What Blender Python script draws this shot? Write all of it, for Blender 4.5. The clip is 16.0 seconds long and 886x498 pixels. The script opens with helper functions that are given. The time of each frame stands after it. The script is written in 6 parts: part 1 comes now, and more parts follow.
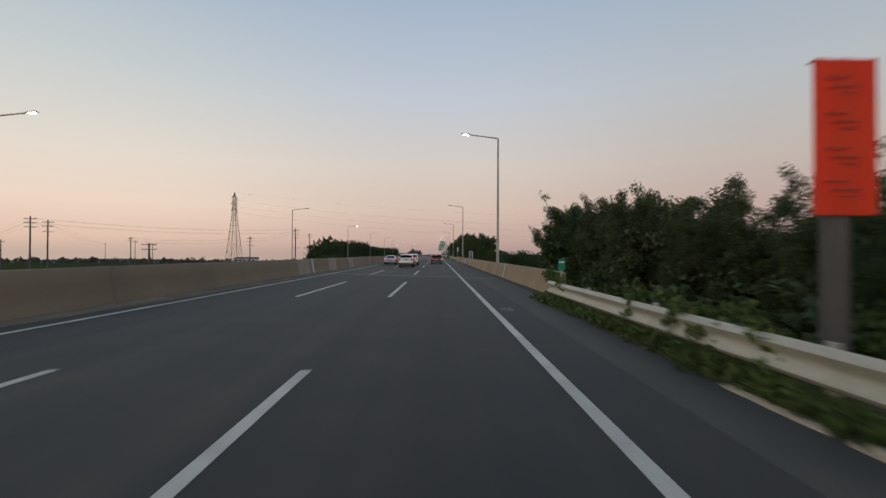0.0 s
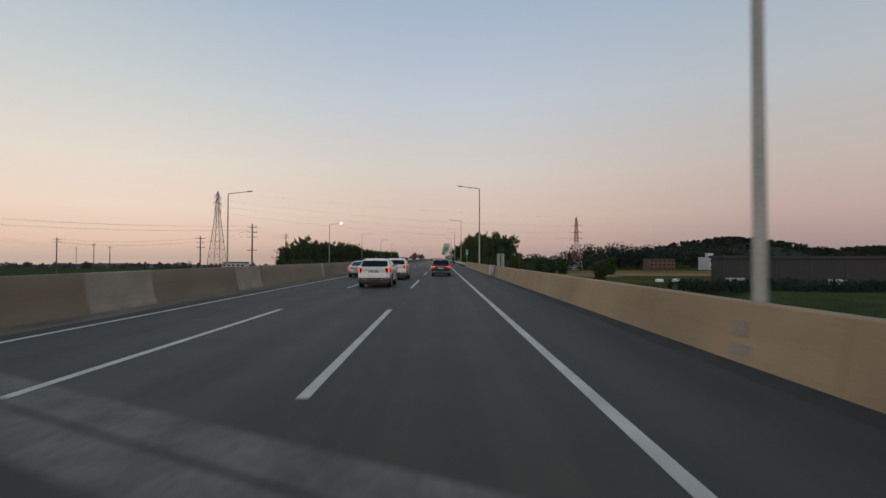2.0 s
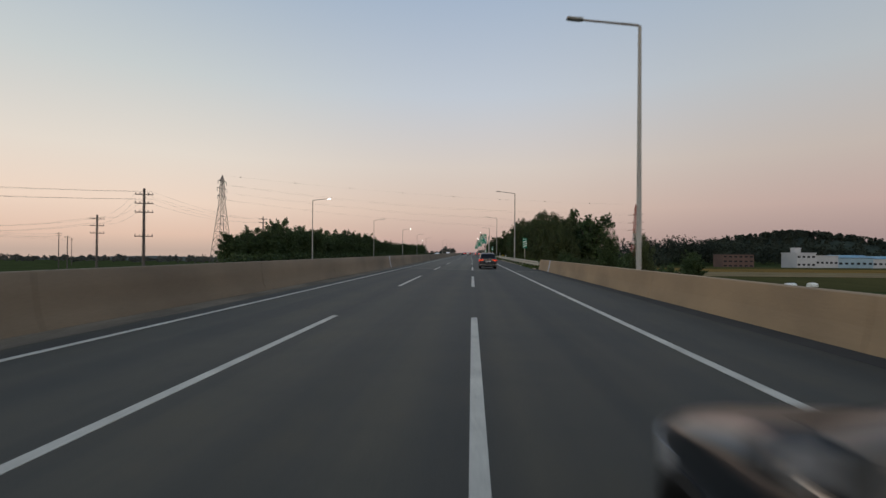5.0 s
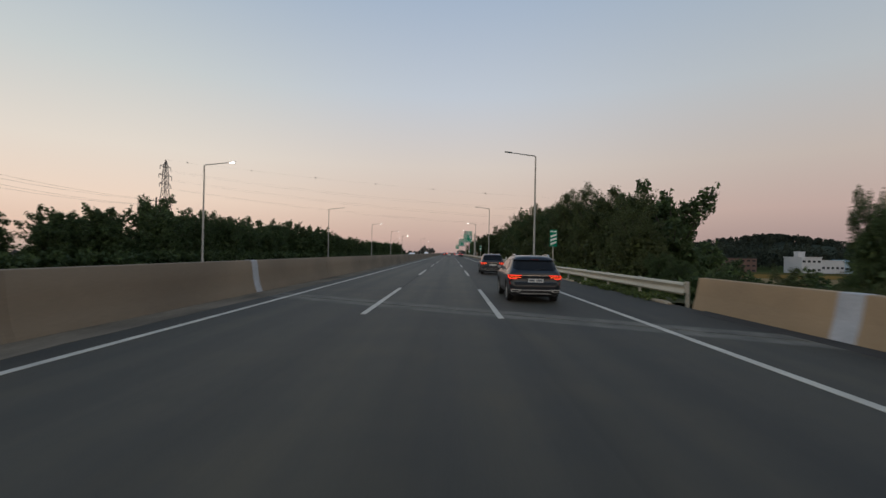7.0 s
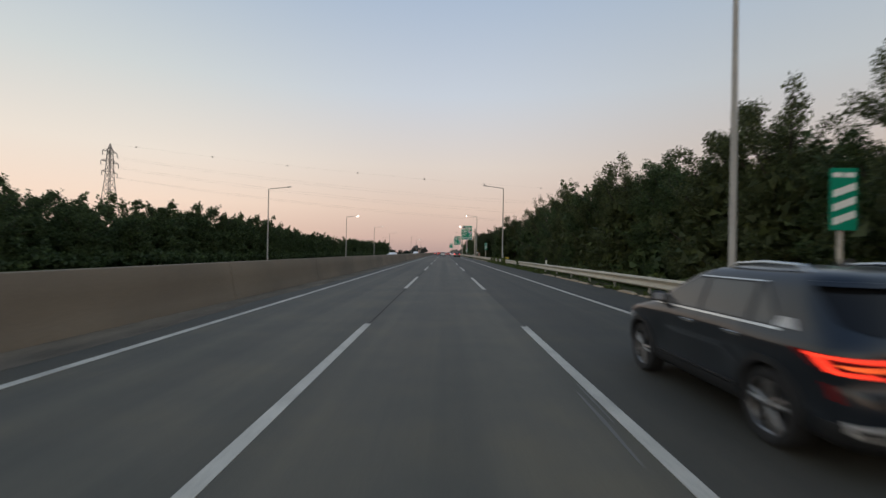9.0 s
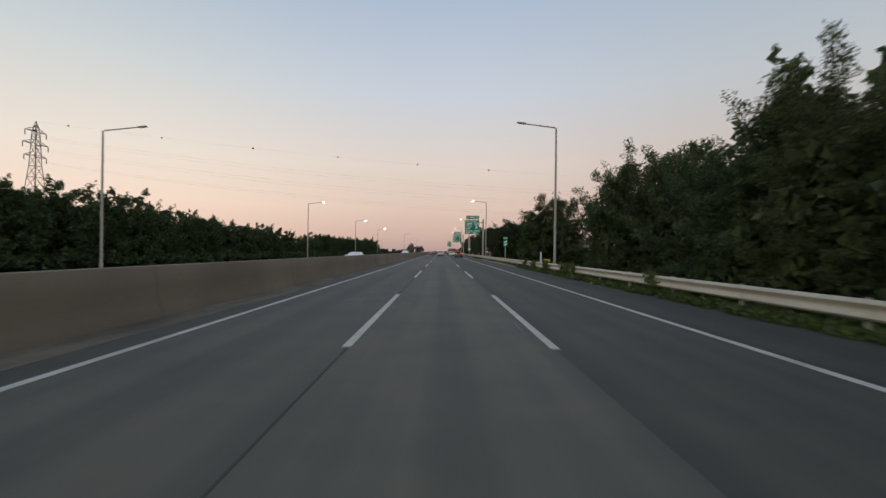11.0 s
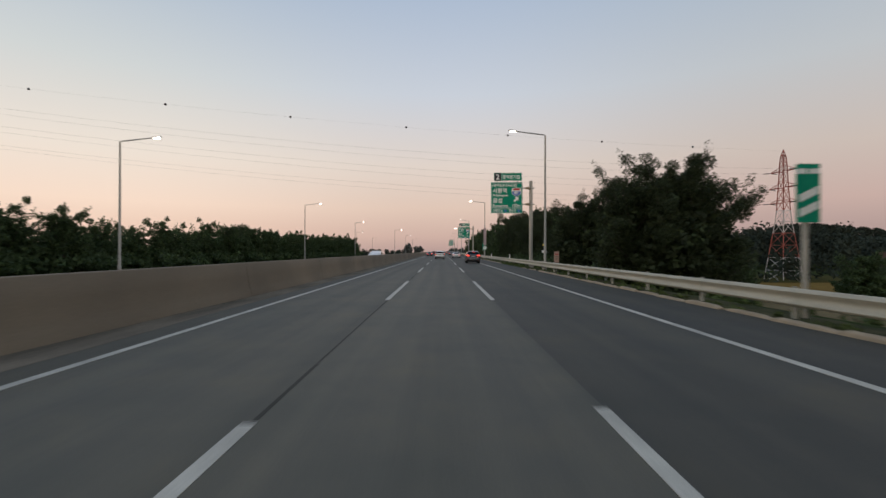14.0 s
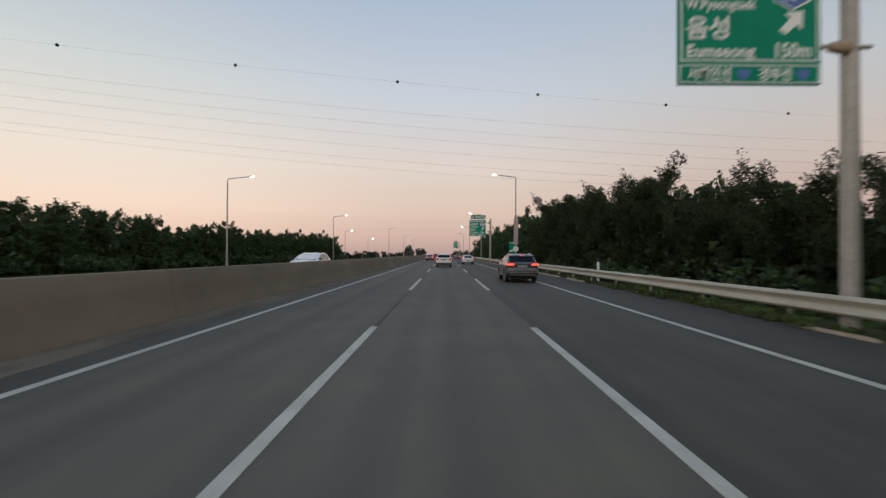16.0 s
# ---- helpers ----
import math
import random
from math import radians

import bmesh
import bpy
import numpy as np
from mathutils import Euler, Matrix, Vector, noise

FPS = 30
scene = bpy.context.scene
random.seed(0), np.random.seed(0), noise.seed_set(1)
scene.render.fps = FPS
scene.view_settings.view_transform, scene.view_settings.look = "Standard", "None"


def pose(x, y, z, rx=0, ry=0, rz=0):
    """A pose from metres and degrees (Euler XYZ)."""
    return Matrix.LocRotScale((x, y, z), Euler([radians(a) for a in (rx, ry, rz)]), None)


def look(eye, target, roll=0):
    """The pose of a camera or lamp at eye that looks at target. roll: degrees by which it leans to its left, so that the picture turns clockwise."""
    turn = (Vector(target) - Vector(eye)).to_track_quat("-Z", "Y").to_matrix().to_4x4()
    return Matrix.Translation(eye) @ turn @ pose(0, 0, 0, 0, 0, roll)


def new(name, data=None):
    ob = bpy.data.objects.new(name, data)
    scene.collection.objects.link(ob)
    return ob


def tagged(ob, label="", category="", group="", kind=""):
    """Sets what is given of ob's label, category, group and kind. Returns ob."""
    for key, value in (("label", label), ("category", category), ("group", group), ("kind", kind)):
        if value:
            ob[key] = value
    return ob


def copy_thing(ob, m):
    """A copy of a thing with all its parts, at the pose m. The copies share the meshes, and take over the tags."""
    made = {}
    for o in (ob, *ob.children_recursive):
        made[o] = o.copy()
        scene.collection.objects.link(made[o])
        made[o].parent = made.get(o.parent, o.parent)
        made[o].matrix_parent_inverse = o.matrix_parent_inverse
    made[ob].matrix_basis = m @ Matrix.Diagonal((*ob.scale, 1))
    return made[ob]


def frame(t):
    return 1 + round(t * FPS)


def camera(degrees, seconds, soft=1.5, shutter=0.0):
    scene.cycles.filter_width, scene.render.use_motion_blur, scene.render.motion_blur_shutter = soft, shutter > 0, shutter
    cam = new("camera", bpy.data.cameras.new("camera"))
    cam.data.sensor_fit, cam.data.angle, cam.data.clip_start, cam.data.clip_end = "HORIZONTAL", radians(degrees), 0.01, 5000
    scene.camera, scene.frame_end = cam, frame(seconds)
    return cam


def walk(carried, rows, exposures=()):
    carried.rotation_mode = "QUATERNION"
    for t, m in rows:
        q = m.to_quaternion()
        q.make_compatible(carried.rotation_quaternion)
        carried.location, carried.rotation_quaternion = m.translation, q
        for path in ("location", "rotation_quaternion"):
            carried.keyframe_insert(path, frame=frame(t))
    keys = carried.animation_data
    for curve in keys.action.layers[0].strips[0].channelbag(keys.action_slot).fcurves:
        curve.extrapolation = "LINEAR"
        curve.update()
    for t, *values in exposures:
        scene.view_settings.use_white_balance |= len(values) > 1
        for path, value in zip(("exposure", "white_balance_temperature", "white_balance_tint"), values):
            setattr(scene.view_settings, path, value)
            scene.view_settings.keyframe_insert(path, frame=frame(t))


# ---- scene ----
cam = camera(87.6, 16.0, soft=1.45, shutter=0.32)
PATH = [
    (0, (3.686, 78.529, 1.682), (3.914, 98.527, 1.904), 0.26),
    (0.5, (3.613, 86.598, 1.666), (3.794, 106.595, 1.957), 0.11),
    (1, (3.560, 94.600, 1.649), (3.727, 114.596, 1.986), 0.04),
    (1.5, (3.500, 102.465, 1.637), (3.603, 122.460, 2.050), 0.08),
    (2, (3.468, 110.161, 1.702), (3.567, 130.157, 2.101), 0.17),
    (2.5, (3.363, 117.734, 1.665), (3.294, 137.731, 2.012), 0.20),
    (3, (3.173, 125.215, 1.684), (2.915, 145.211, 1.979), 0.22),
    (3.5, (2.884, 132.627, 1.705), (2.298, 152.617, 1.964), 0.11),
    (4, (2.505, 140.003, 1.684), (1.387, 159.970, 1.892), 0.06),
    (4.5, (2.138, 147.494, 1.672), (0.829, 167.450, 1.838), 0.18),
    (5, (1.732, 155.087, 1.668), (0.482, 175.047, 1.804), 0.42),
    (5.5, (1.338, 162.770, 1.669), (0.305, 182.743, 1.786), 0.70),
    (6, (0.982, 170.531, 1.672), (0.233, 190.517, 1.785), 0.95),
    (6.5, (0.689, 178.358, 1.673), (0.198, 198.351, 1.795), 1.11),
    (7, (0.486, 186.237, 1.663), (0.135, 206.234, 1.810), 1.08),
    (7.5, (0.272, 194.203, 1.672), (0.057, 214.202, 1.828), 0.92),
    (8, (0.254, 202.338, 1.686), (0.094, 222.336, 1.891), 0.88),
    (8.5, (0.078, 210.392, 1.690), (-0.108, 230.390, 1.878), 0.84),
    (9, (-0.073, 218.763, 1.685), (-0.117, 238.762, 1.814), 1.00),
    (9.5, (-0.169, 227.150, 1.675), (-0.134, 247.149, 1.778), 1.00),
    (10, (-0.216, 235.586, 1.669), (-0.146, 255.586, 1.766), 0.92),
    (10.5, (-0.221, 244.106, 1.667), (-0.142, 264.105, 1.764), 0.81),
    (11, (-0.191, 252.741, 1.668), (-0.109, 272.741, 1.754), 0.70),
    (11.5, (-0.132, 261.525, 1.670), (-0.035, 281.525, 1.722), 0.64),
    (12, (-0.052, 270.491, 1.673), (0.090, 290.491, 1.653), 0.65),
    (12.5, (0.035, 279.622, 1.668), (0.157, 299.622, 1.717), 0.56),
    (13, (0.083, 288.802, 1.639), (-0.013, 308.802, 1.678), 0.27),
    (13.5, (0.120, 297.938, 1.636), (-0.002, 317.938, 1.719), 0.10),
    (14, (0.064, 307.049, 1.668), (0.109, 327.049, 1.755), 0.08),
    (14.5, (0.042, 316.165, 1.661), (0.085, 336.164, 1.782), 0.17),
    (15, (-0.076, 325.065, 1.662), (-0.111, 345.064, 1.847), 0.47),
    (15.5, (-0.190, 333.834, 1.661), (-0.380, 353.832, 1.849), 0.56),
    (16, (-0.202, 342.375, 1.660), (-0.297, 362.374, 1.867), 0.33),
]
walk(cam, [(t, look(eye, target, roll)) for t, eye, target, roll in PATH],
     exposures=[(0, 0.0, 6500, 10), (7.6, -0.02, 6500, 10), (8.4, -0.06, 6500, 10), (9.0, 0.12, 6540, 10.4), (11.0, 0.12, 6600, 11.5), (16, 0.12, 6600, 11.5)])


# ---- sky and light: dusk, the sun just gone below the horizon on the left ----
def lin(r, g, b):
    """Linear colour from 0-255 display values."""
    return tuple((c / 255 / 12.92) if c / 255 <= 0.04045 else ((c / 255 + 0.055) / 1.055) ** 2.4 for c in (r, g, b))


def ramp_node(nt, stops, fac, mode="LINEAR"):
    n = nt.nodes.new("ShaderNodeValToRGB")
    n.color_ramp.interpolation = mode
    while len(n.color_ramp.elements) < len(stops):
        n.color_ramp.elements.new(0.5)
    for e, (p, c) in zip(n.color_ramp.elements, stops):
        e.position, e.color = p, (*c, 1) if len(c) == 3 else c
    nt.links.new(fac, n.inputs["Fac"])
    return n.outputs["Color"]


def make_sky():
    world = bpy.data.worlds.new("dusk_sky")
    scene.world = world
    world.use_nodes = True
    nt = world.node_tree
    nt.nodes.clear()
    out, bg = nt.nodes.new("ShaderNodeOutputWorld"), nt.nodes.new("ShaderNodeBackground")
    co, sep = nt.nodes.new("ShaderNodeTexCoord"), nt.nodes.new("ShaderNodeSeparateXYZ")
    nt.links.new(co.outputs["Generated"], sep.inputs[0])
    west = ramp_node(nt, [(0.0, lin(196, 172, 158)), (0.03, lin(226, 194, 174)), (0.09, lin(238, 214, 195)),
                          (0.18, lin(228, 218, 206)), (0.32, lin(200, 206, 206)), (0.48, lin(168, 184, 200)),
                          (1.0, lin(112, 138, 176))], sep.outputs["Z"])
    mid = ramp_node(nt, [(0.0, lin(178, 152, 146)), (0.03, lin(198, 170, 159)), (0.09, lin(214, 191, 176)),
                         (0.18, lin(214, 203, 194)), (0.32, lin(192, 200, 210)), (0.48, lin(166, 182, 202)),
                         (1.0, lin(112, 138, 176))], sep.outputs["Z"])
    east = ramp_node(nt, [(0.0, lin(140, 130, 134)), (0.03, lin(168, 146, 142)), (0.09, lin(191, 167, 159)),
                          (0.18, lin(194, 182, 174)), (0.32, lin(182, 188, 192)), (0.48, lin(160, 176, 192)),
                          (1.0, lin(110, 136, 172))], sep.outputs["Z"])
    a = nt.nodes.new("ShaderNodeMapRange")
    a.inputs[1].default_value, a.inputs[2].default_value = -0.62, 0.0
    b = nt.nodes.new("ShaderNodeMapRange")
    b.inputs[1].default_value, b.inputs[2].default_value = 0.0, 0.66
    m1, m2 = nt.nodes.new("ShaderNodeMixRGB"), nt.nodes.new("ShaderNodeMixRGB")
    for n in (a, b):
        n.interpolation_type = "SMOOTHSTEP"
        nt.links.new(sep.outputs["X"], n.inputs[0])
    nt.links.new(a.outputs[0], m1.inputs[0])
    nt.links.new(west, m1.inputs[1])
    nt.links.new(mid, m1.inputs[2])
    nt.links.new(b.outputs[0], m2.inputs[0])
    nt.links.new(m1.outputs[0], m2.inputs[1])
    nt.links.new(east, m2.inputs[2])
    # the afterglow is strongest behind the camera, where the sun went down
    back = nt.nodes.new("ShaderNodeMapRange")
    back.interpolation_type = "SMOOTHSTEP"
    back.inputs[1].default_value, back.inputs[2].default_value = 0.05, -0.75
    nt.links.new(sep.outputs["Y"], back.inputs[0])
    glow = nt.nodes.new("ShaderNodeMixRGB")
    glow.blend_type = "MULTIPLY"
    glow.inputs[2].default_value = (1.75, 1.62, 1.45, 1)
    nt.links.new(back.outputs[0], glow.inputs[0])
    nt.links.new(m2.outputs[0], glow.inputs[1])
    nt.links.new(glow.outputs[0], bg.inputs["Color"])
    bg.inputs["Strength"].default_value = 1.0
    nt.links.new(bg.outputs[0], out.inputs[0])


make_sky()
scene.view_settings.exposure = 0.0


# ---- materials ----
def material(name, colour, second=None, rough=0.7, metal=0.0, scale=4.0, stretch=(1, 1, 1), fine=60.0,
             bump=0.15, spread=0.12, glow=0.0, glow_colour=None, coat=0.0, per_island=False, spec=0.5, laid=False):
    """A surface with colour variation at two scales and fine relief, in metres."""
    m = bpy.data.materials.new(name)
    m.use_nodes = True
    nt = m.node_tree
    p = nt.nodes["Principled BSDF"]
    p.inputs["Roughness"].default_value, p.inputs["Metallic"].default_value = rough, metal
    p.inputs["Coat Weight"].default_value = coat
    p.inputs["Specular IOR Level"].default_value = spec
    p.inputs["Coat Roughness"].default_value = 0.05
    co, mp = nt.nodes.new("ShaderNodeTexCoord"), nt.nodes.new("ShaderNodeMapping")
    mp.inputs["Scale"].default_value = stretch
    place = nt.nodes.new("ShaderNodeNewGeometry").outputs["Position"] if laid else co.outputs["Object"]  # laid: one pattern over many pieces
    nt.links.new(place, mp.inputs[0])
    big, small = nt.nodes.new("ShaderNodeTexNoise"), nt.nodes.new("ShaderNodeTexNoise")
    big.inputs["Scale"].default_value, small.inputs["Scale"].default_value = 1 / scale, fine
    big.inputs["Detail"].default_value, small.inputs["Detail"].default_value = 6, 3
    nt.links.new(mp.outputs[0], big.inputs["Vector"])
    nt.links.new(place, small.inputs["Vector"])
    second = second or tuple(c * (1 - 2 * spread) for c in colour)
    col = ramp_node(nt, [(0.32, colour), (0.68, second)], big.outputs["Fac"])
    grain = nt.nodes.new("ShaderNodeMixRGB")
    grain.blend_type = "MULTIPLY"
    grain.inputs[0].default_value = 1.0
    nt.links.new(col, grain.inputs[1])
    g = ramp_node(nt, [(0.3, (1 - spread,) * 3), (0.7, (1 + spread,) * 3)], small.outputs["Fac"])
    nt.links.new(g, grain.inputs[2])
    last = grain.outputs[0]
    if per_island:
        geo = nt.nodes.new("ShaderNodeNewGeometry")
        v = nt.nodes.new("ShaderNodeMixRGB")
        v.blend_type = "MULTIPLY"
        v.inputs[0].default_value = 1.0
        r = ramp_node(nt, [(0.0, (0.55, 0.6, 0.5)), (0.6, (1.0, 1.0, 1.0)), (1.0, (1.45, 1.5, 1.2))], geo.outputs["Random Per Island"])
        nt.links.new(last, v.inputs[1])
        nt.links.new(r, v.inputs[2])
        last = v.outputs[0]
    nt.links.new(last, p.inputs["Base Color"])
    if per_island:  # thin leaves let some light through
        thin, mix = nt.nodes.new("ShaderNodeBsdfTranslucent"), nt.nodes.new("ShaderNodeMixShader")
        mix.inputs[0].default_value = 0.35
        nt.links.new(last, thin.inputs["Color"])
        nt.links.new(p.outputs[0], mix.inputs[1])
        nt.links.new(thin.outputs[0], mix.inputs[2])
        nt.links.new(mix.outputs[0], nt.nodes["Material Output"].inputs["Surface"])
    if bump:
        bp = nt.nodes.new("ShaderNodeBump")
        bp.inputs["Strength"].default_value, bp.inputs["Distance"].default_value = bump, 0.02
        nt.links.new(small.outputs["Fac"], bp.inputs["Height"])
        nt.links.new(bp.outputs[0], p.inputs["Normal"])
    if glow:
        p.inputs["Emission Color"].default_value = (*(glow_colour or colour), 1)
        p.inputs["Emission Strength"].default_value = glow
    return m


def asphalt(name, light, dark, warm, strips, worn=None):
    """Rolled asphalt with polished wheel tracks, an oily lane middle and patchy age along the road."""
    m = material(name, light, dark, rough=0.75, scale=7.0, stretch=(1.0, 0.18, 1), fine=45.0, bump=0.25, spread=0.13, spec=0.40)
    nt = m.node_tree
    p = nt.nodes["Principled BSDF"]
    src = p.inputs["Base Color"].links[0].from_socket
    co, sep = nt.nodes.new("ShaderNodeTexCoord"), nt.nodes.new("ShaderNodeSeparateXYZ")
    nt.links.new(co.outputs["Object"], sep.inputs[0])
    w = nt.nodes.new("ShaderNodeMath")
    w.operation = "MULTIPLY"
    w.inputs[1].default_value = 2 * math.pi / 1.8
    nt.links.new(sep.outputs["X"], w.inputs[0])
    c = nt.nodes.new("ShaderNodeMath")
    c.operation = "COSINE"
    nt.links.new(w.outputs[0], c.inputs[0])
    track = ramp_node(nt, [(0.0, (1.1, 1.08, 1.06)), (1.0, (0.9, 0.9, 0.9))], c.outputs[0])
    mp, n = nt.nodes.new("ShaderNodeMapping"), nt.nodes.new("ShaderNodeTexNoise")
    mp.inputs["Scale"].default_value = (1.6, 0.02, 1)
    n.inputs["Scale"].default_value, n.inputs["Detail"].default_value = 1.0, 5
    nt.links.new(co.outputs["Object"], mp.inputs[0])
    nt.links.new(mp.outputs[0], n.inputs["Vector"])
    lanes = ramp_node(nt, [(0.35, (0.84, 0.85, 0.86)), (0.65, warm)], n.outputs["Fac"])
    mr = nt.nodes.new("ShaderNodeMapRange")
    mr.inputs[1].default_value, mr.inputs[2].default_value = -10.0, 10.0
    nt.links.new(sep.outputs["X"], mr.inputs[0])
    laid = ramp_node(nt, [((x + 10) / 20, (k, k * 0.985, k * 0.96)) for x, k in strips], mr.outputs[0], "CONSTANT")
    blot = nt.nodes.new("ShaderNodeTexNoise")
    blot.inputs["Scale"].default_value, blot.inputs["Detail"].default_value, blot.inputs["Roughness"].default_value = 0.55, 6, 0.65
    nt.links.new(co.outputs["Object"], blot.inputs["Vector"])
    stains = ramp_node(nt, [(0.36, (0.85, 0.88, 0.90)), (0.52, (1, 1, 1)), (0.68, (1.16, 1.11, 1.02))], blot.outputs["Fac"])
    extras = [track, lanes, laid, stains]
    if worn:  # darkest at worn[0], easing to the full colour by worn[1] along the road
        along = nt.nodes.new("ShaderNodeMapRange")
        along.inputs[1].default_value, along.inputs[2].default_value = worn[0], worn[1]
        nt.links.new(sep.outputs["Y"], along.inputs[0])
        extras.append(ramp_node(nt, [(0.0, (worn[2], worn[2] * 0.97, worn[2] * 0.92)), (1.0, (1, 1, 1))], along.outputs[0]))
    for extra in extras:
        x = nt.nodes.new("ShaderNodeMixRGB")
        x.blend_type = "MULTIPLY"
        x.inputs[0].default_value = 1.0
        nt.links.new(src, x.inputs[1])
        nt.links.new(extra, x.inputs[2])
        src = x.outputs[0]
    nt.links.new(src, p.inputs["Base Color"])
    return m


ASPHALT_DARK = asphalt("dark_asphalt", (0.042, 0.0395, 0.033), (0.030, 0.0287, 0.024), (1.05, 1.03, 1.0), ((-10, 1.35), (-5.4, 1.02), (-1.8, 1.08), (1.82, 0.98), (6.40, 1.65)))
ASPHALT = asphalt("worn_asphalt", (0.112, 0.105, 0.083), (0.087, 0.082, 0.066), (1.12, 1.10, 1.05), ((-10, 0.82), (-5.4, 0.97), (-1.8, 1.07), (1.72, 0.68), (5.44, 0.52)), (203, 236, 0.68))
DECK = asphalt("bridge_asphalt", (0.057, 0.053, 0.041), (0.040, 0.038, 0.030), (1.18, 1.13, 1.03), ((-10, 0.92), (-5.4, 1.0), (-1.8, 1.05), (1.82, 0.92), (5.44, 0.90)))
PAINT = material("road_paint", (0.57, 0.53, 0.44), (0.385, 0.355, 0.295), rough=0.6, scale=0.8, fine=30, spread=0.15)
CONCRETE = material("tan_concrete", (0.385, 0.27, 0.154), (0.265, 0.189, 0.112), rough=0.9, scale=1.6, stretch=(1, 0.55, 0.8), fine=25, spread=0.09, laid=True)
CONCRETE_DIM = material("brown_concrete", (0.235, 0.180, 0.118), (0.160, 0.123, 0.083), rough=0.9, scale=2.2, stretch=(1, 0.45, 0.7), fine=25, spread=0.10, laid=True)
DUST = material("gutter_dust", (0.225, 0.185, 0.135), (0.115, 0.098, 0.074), rough=1.0, scale=0.9, stretch=(1, 0.3, 1), fine=16, spread=0.2, spec=0.1, laid=True)
SOIL = material("weedy_soil", (0.085, 0.078, 0.040), (0.040, 0.046, 0.020), rough=1.0, scale=0.8, fine=9, spread=0.25, bump=0.4, spec=0.05)
PATCH = material("repair_mortar", (0.46, 0.47, 0.48), (0.36, 0.37, 0.38), rough=0.85, scale=0.6, fine=20)
PALE_PANEL = material("pale_concrete", (0.32, 0.27, 0.21), (0.245, 0.205, 0.16), rough=0.88, scale=1.0, fine=22)
JOINT = material("joint_concrete", (0.150, 0.138, 0.105), (0.072, 0.067, 0.052), rough=0.85, scale=0.7, fine=9, spread=0.2)
JOINT_WORN = material("worn_joint_concrete", (0.150, 0.138, 0.108), (0.070, 0.065, 0.052), rough=0.85, scale=0.7, fine=9, spread=0.2)
GRIME = material("gutter_grime", (0.040, 0.037, 0.031), (0.024, 0.022, 0.019), rough=0.9, scale=0.9, fine=20)
RUBBER = material("black_rubber", (0.034, 0.033, 0.031), rough=0.75, scale=0.4, fine=90, bump=0.05)
KERB = material("kerb_concrete", (0.46, 0.355, 0.235), (0.30, 0.235, 0.16), rough=0.9, scale=0.7, fine=30, spread=0.14)
GALV = material("galvanised_steel", (0.46, 0.43, 0.36), (0.36, 0.335, 0.285), rough=0.55, metal=0.25, scale=1.2, fine=12, bump=0.03)
CREAM = material("weathered_rail", (0.52, 0.475, 0.365), (0.39, 0.35, 0.265), rough=0.6, metal=0.1, scale=1.1, stretch=(1, 0.4, 3), fine=14, bump=0.03)
POLE = material("pole_steel", (0.36, 0.335, 0.285), (0.275, 0.257, 0.222), rough=0.5, metal=0.35, scale=1.5, fine=20, bump=0.02)
LED_ON = material("lit_led", (1, 1, 1), glow=26.0, glow_colour=(1.0, 0.97, 0.90), bump=0)
LED_OFF = material("unlit_led", (0.42, 0.42, 0.42), rough=0.3, scale=0.2, bump=0)
GREEN = material("sign_green", (0.004, 0.27, 0.155), (0.004, 0.23, 0.13), rough=0.7, scale=0.9, fine=8, bump=0, spread=0.05, spec=0.15)
WHITE_SHEET = material("white_sheeting", (0.84, 0.85, 0.78), (0.76, 0.77, 0.70), rough=0.5, scale=0.8, bump=0, spread=0.04)
SIGN_BLACK = material("sign_black", (0.025, 0.028, 0.03), rough=0.5, scale=0.5, bump=0)
SIGN_BLUE = material("sign_blue", (0.08, 0.18, 0.50), rough=0.5, scale=0.5, bump=0)
SIGN_RED = material("sign_red", (0.55, 0.06, 0.05), rough=0.5, scale=0.5, bump=0)
SIGN_YELLOW = material("sign_yellow", (0.75, 0.55, 0.06), rough=0.5, scale=0.5, bump=0)
BANNER = material("orange_banner_cloth", (0.97, 0.10, 0.035), (0.93, 0.085, 0.03), rough=0.8, scale=0.5, fine=70, bump=0.08, spread=0.04)
thin, half = BANNER.node_tree.nodes.new("ShaderNodeBsdfTranslucent"), BANNER.node_tree.nodes.new("ShaderNodeMixShader")
thin.inputs["Color"].default_value, half.inputs[0].default_value = (0.98, 0.11, 0.04, 1), 0.45
BANNER.node_tree.links.new(BANNER.node_tree.nodes["Principled BSDF"].outputs[0], half.inputs[1])
BANNER.node_tree.links.new(thin.outputs[0], half.inputs[2])
BANNER.node_tree.links.new(half.outputs[0], BANNER.node_tree.nodes["Material Output"].inputs["Surface"])
BANNER_INK = material("dark_banner_ink", (0.56, 0.06, 0.03), rough=0.8, scale=0.3, bump=0)
LATTICE = material("tower_steel", (0.16, 0.145, 0.135), (0.12, 0.11, 0.105), rough=0.6, metal=0.2, scale=3, bump=0)
TOWER_RED = material("tower_red_paint", (0.36, 0.085, 0.06), (0.27, 0.07, 0.05), rough=0.6, scale=3, bump=0)
TOWER_WHITE = material("tower_white_paint", (0.50, 0.46, 0.43), (0.40, 0.37, 0.35), rough=0.6, scale=3, bump=0)
WIRE = material("weathered_wire", (0.10, 0.095, 0.09), rough=0.6, metal=0.3, scale=9, bump=0)
BALL = material("dull_marker_paint", (0.05, 0.03, 0.028), rough=0.6, scale=0.6, bump=0)
BALL_PALE = material("pale_marker_paint", (0.17, 0.16, 0.15), rough=0.6, scale=0.6, bump=0)
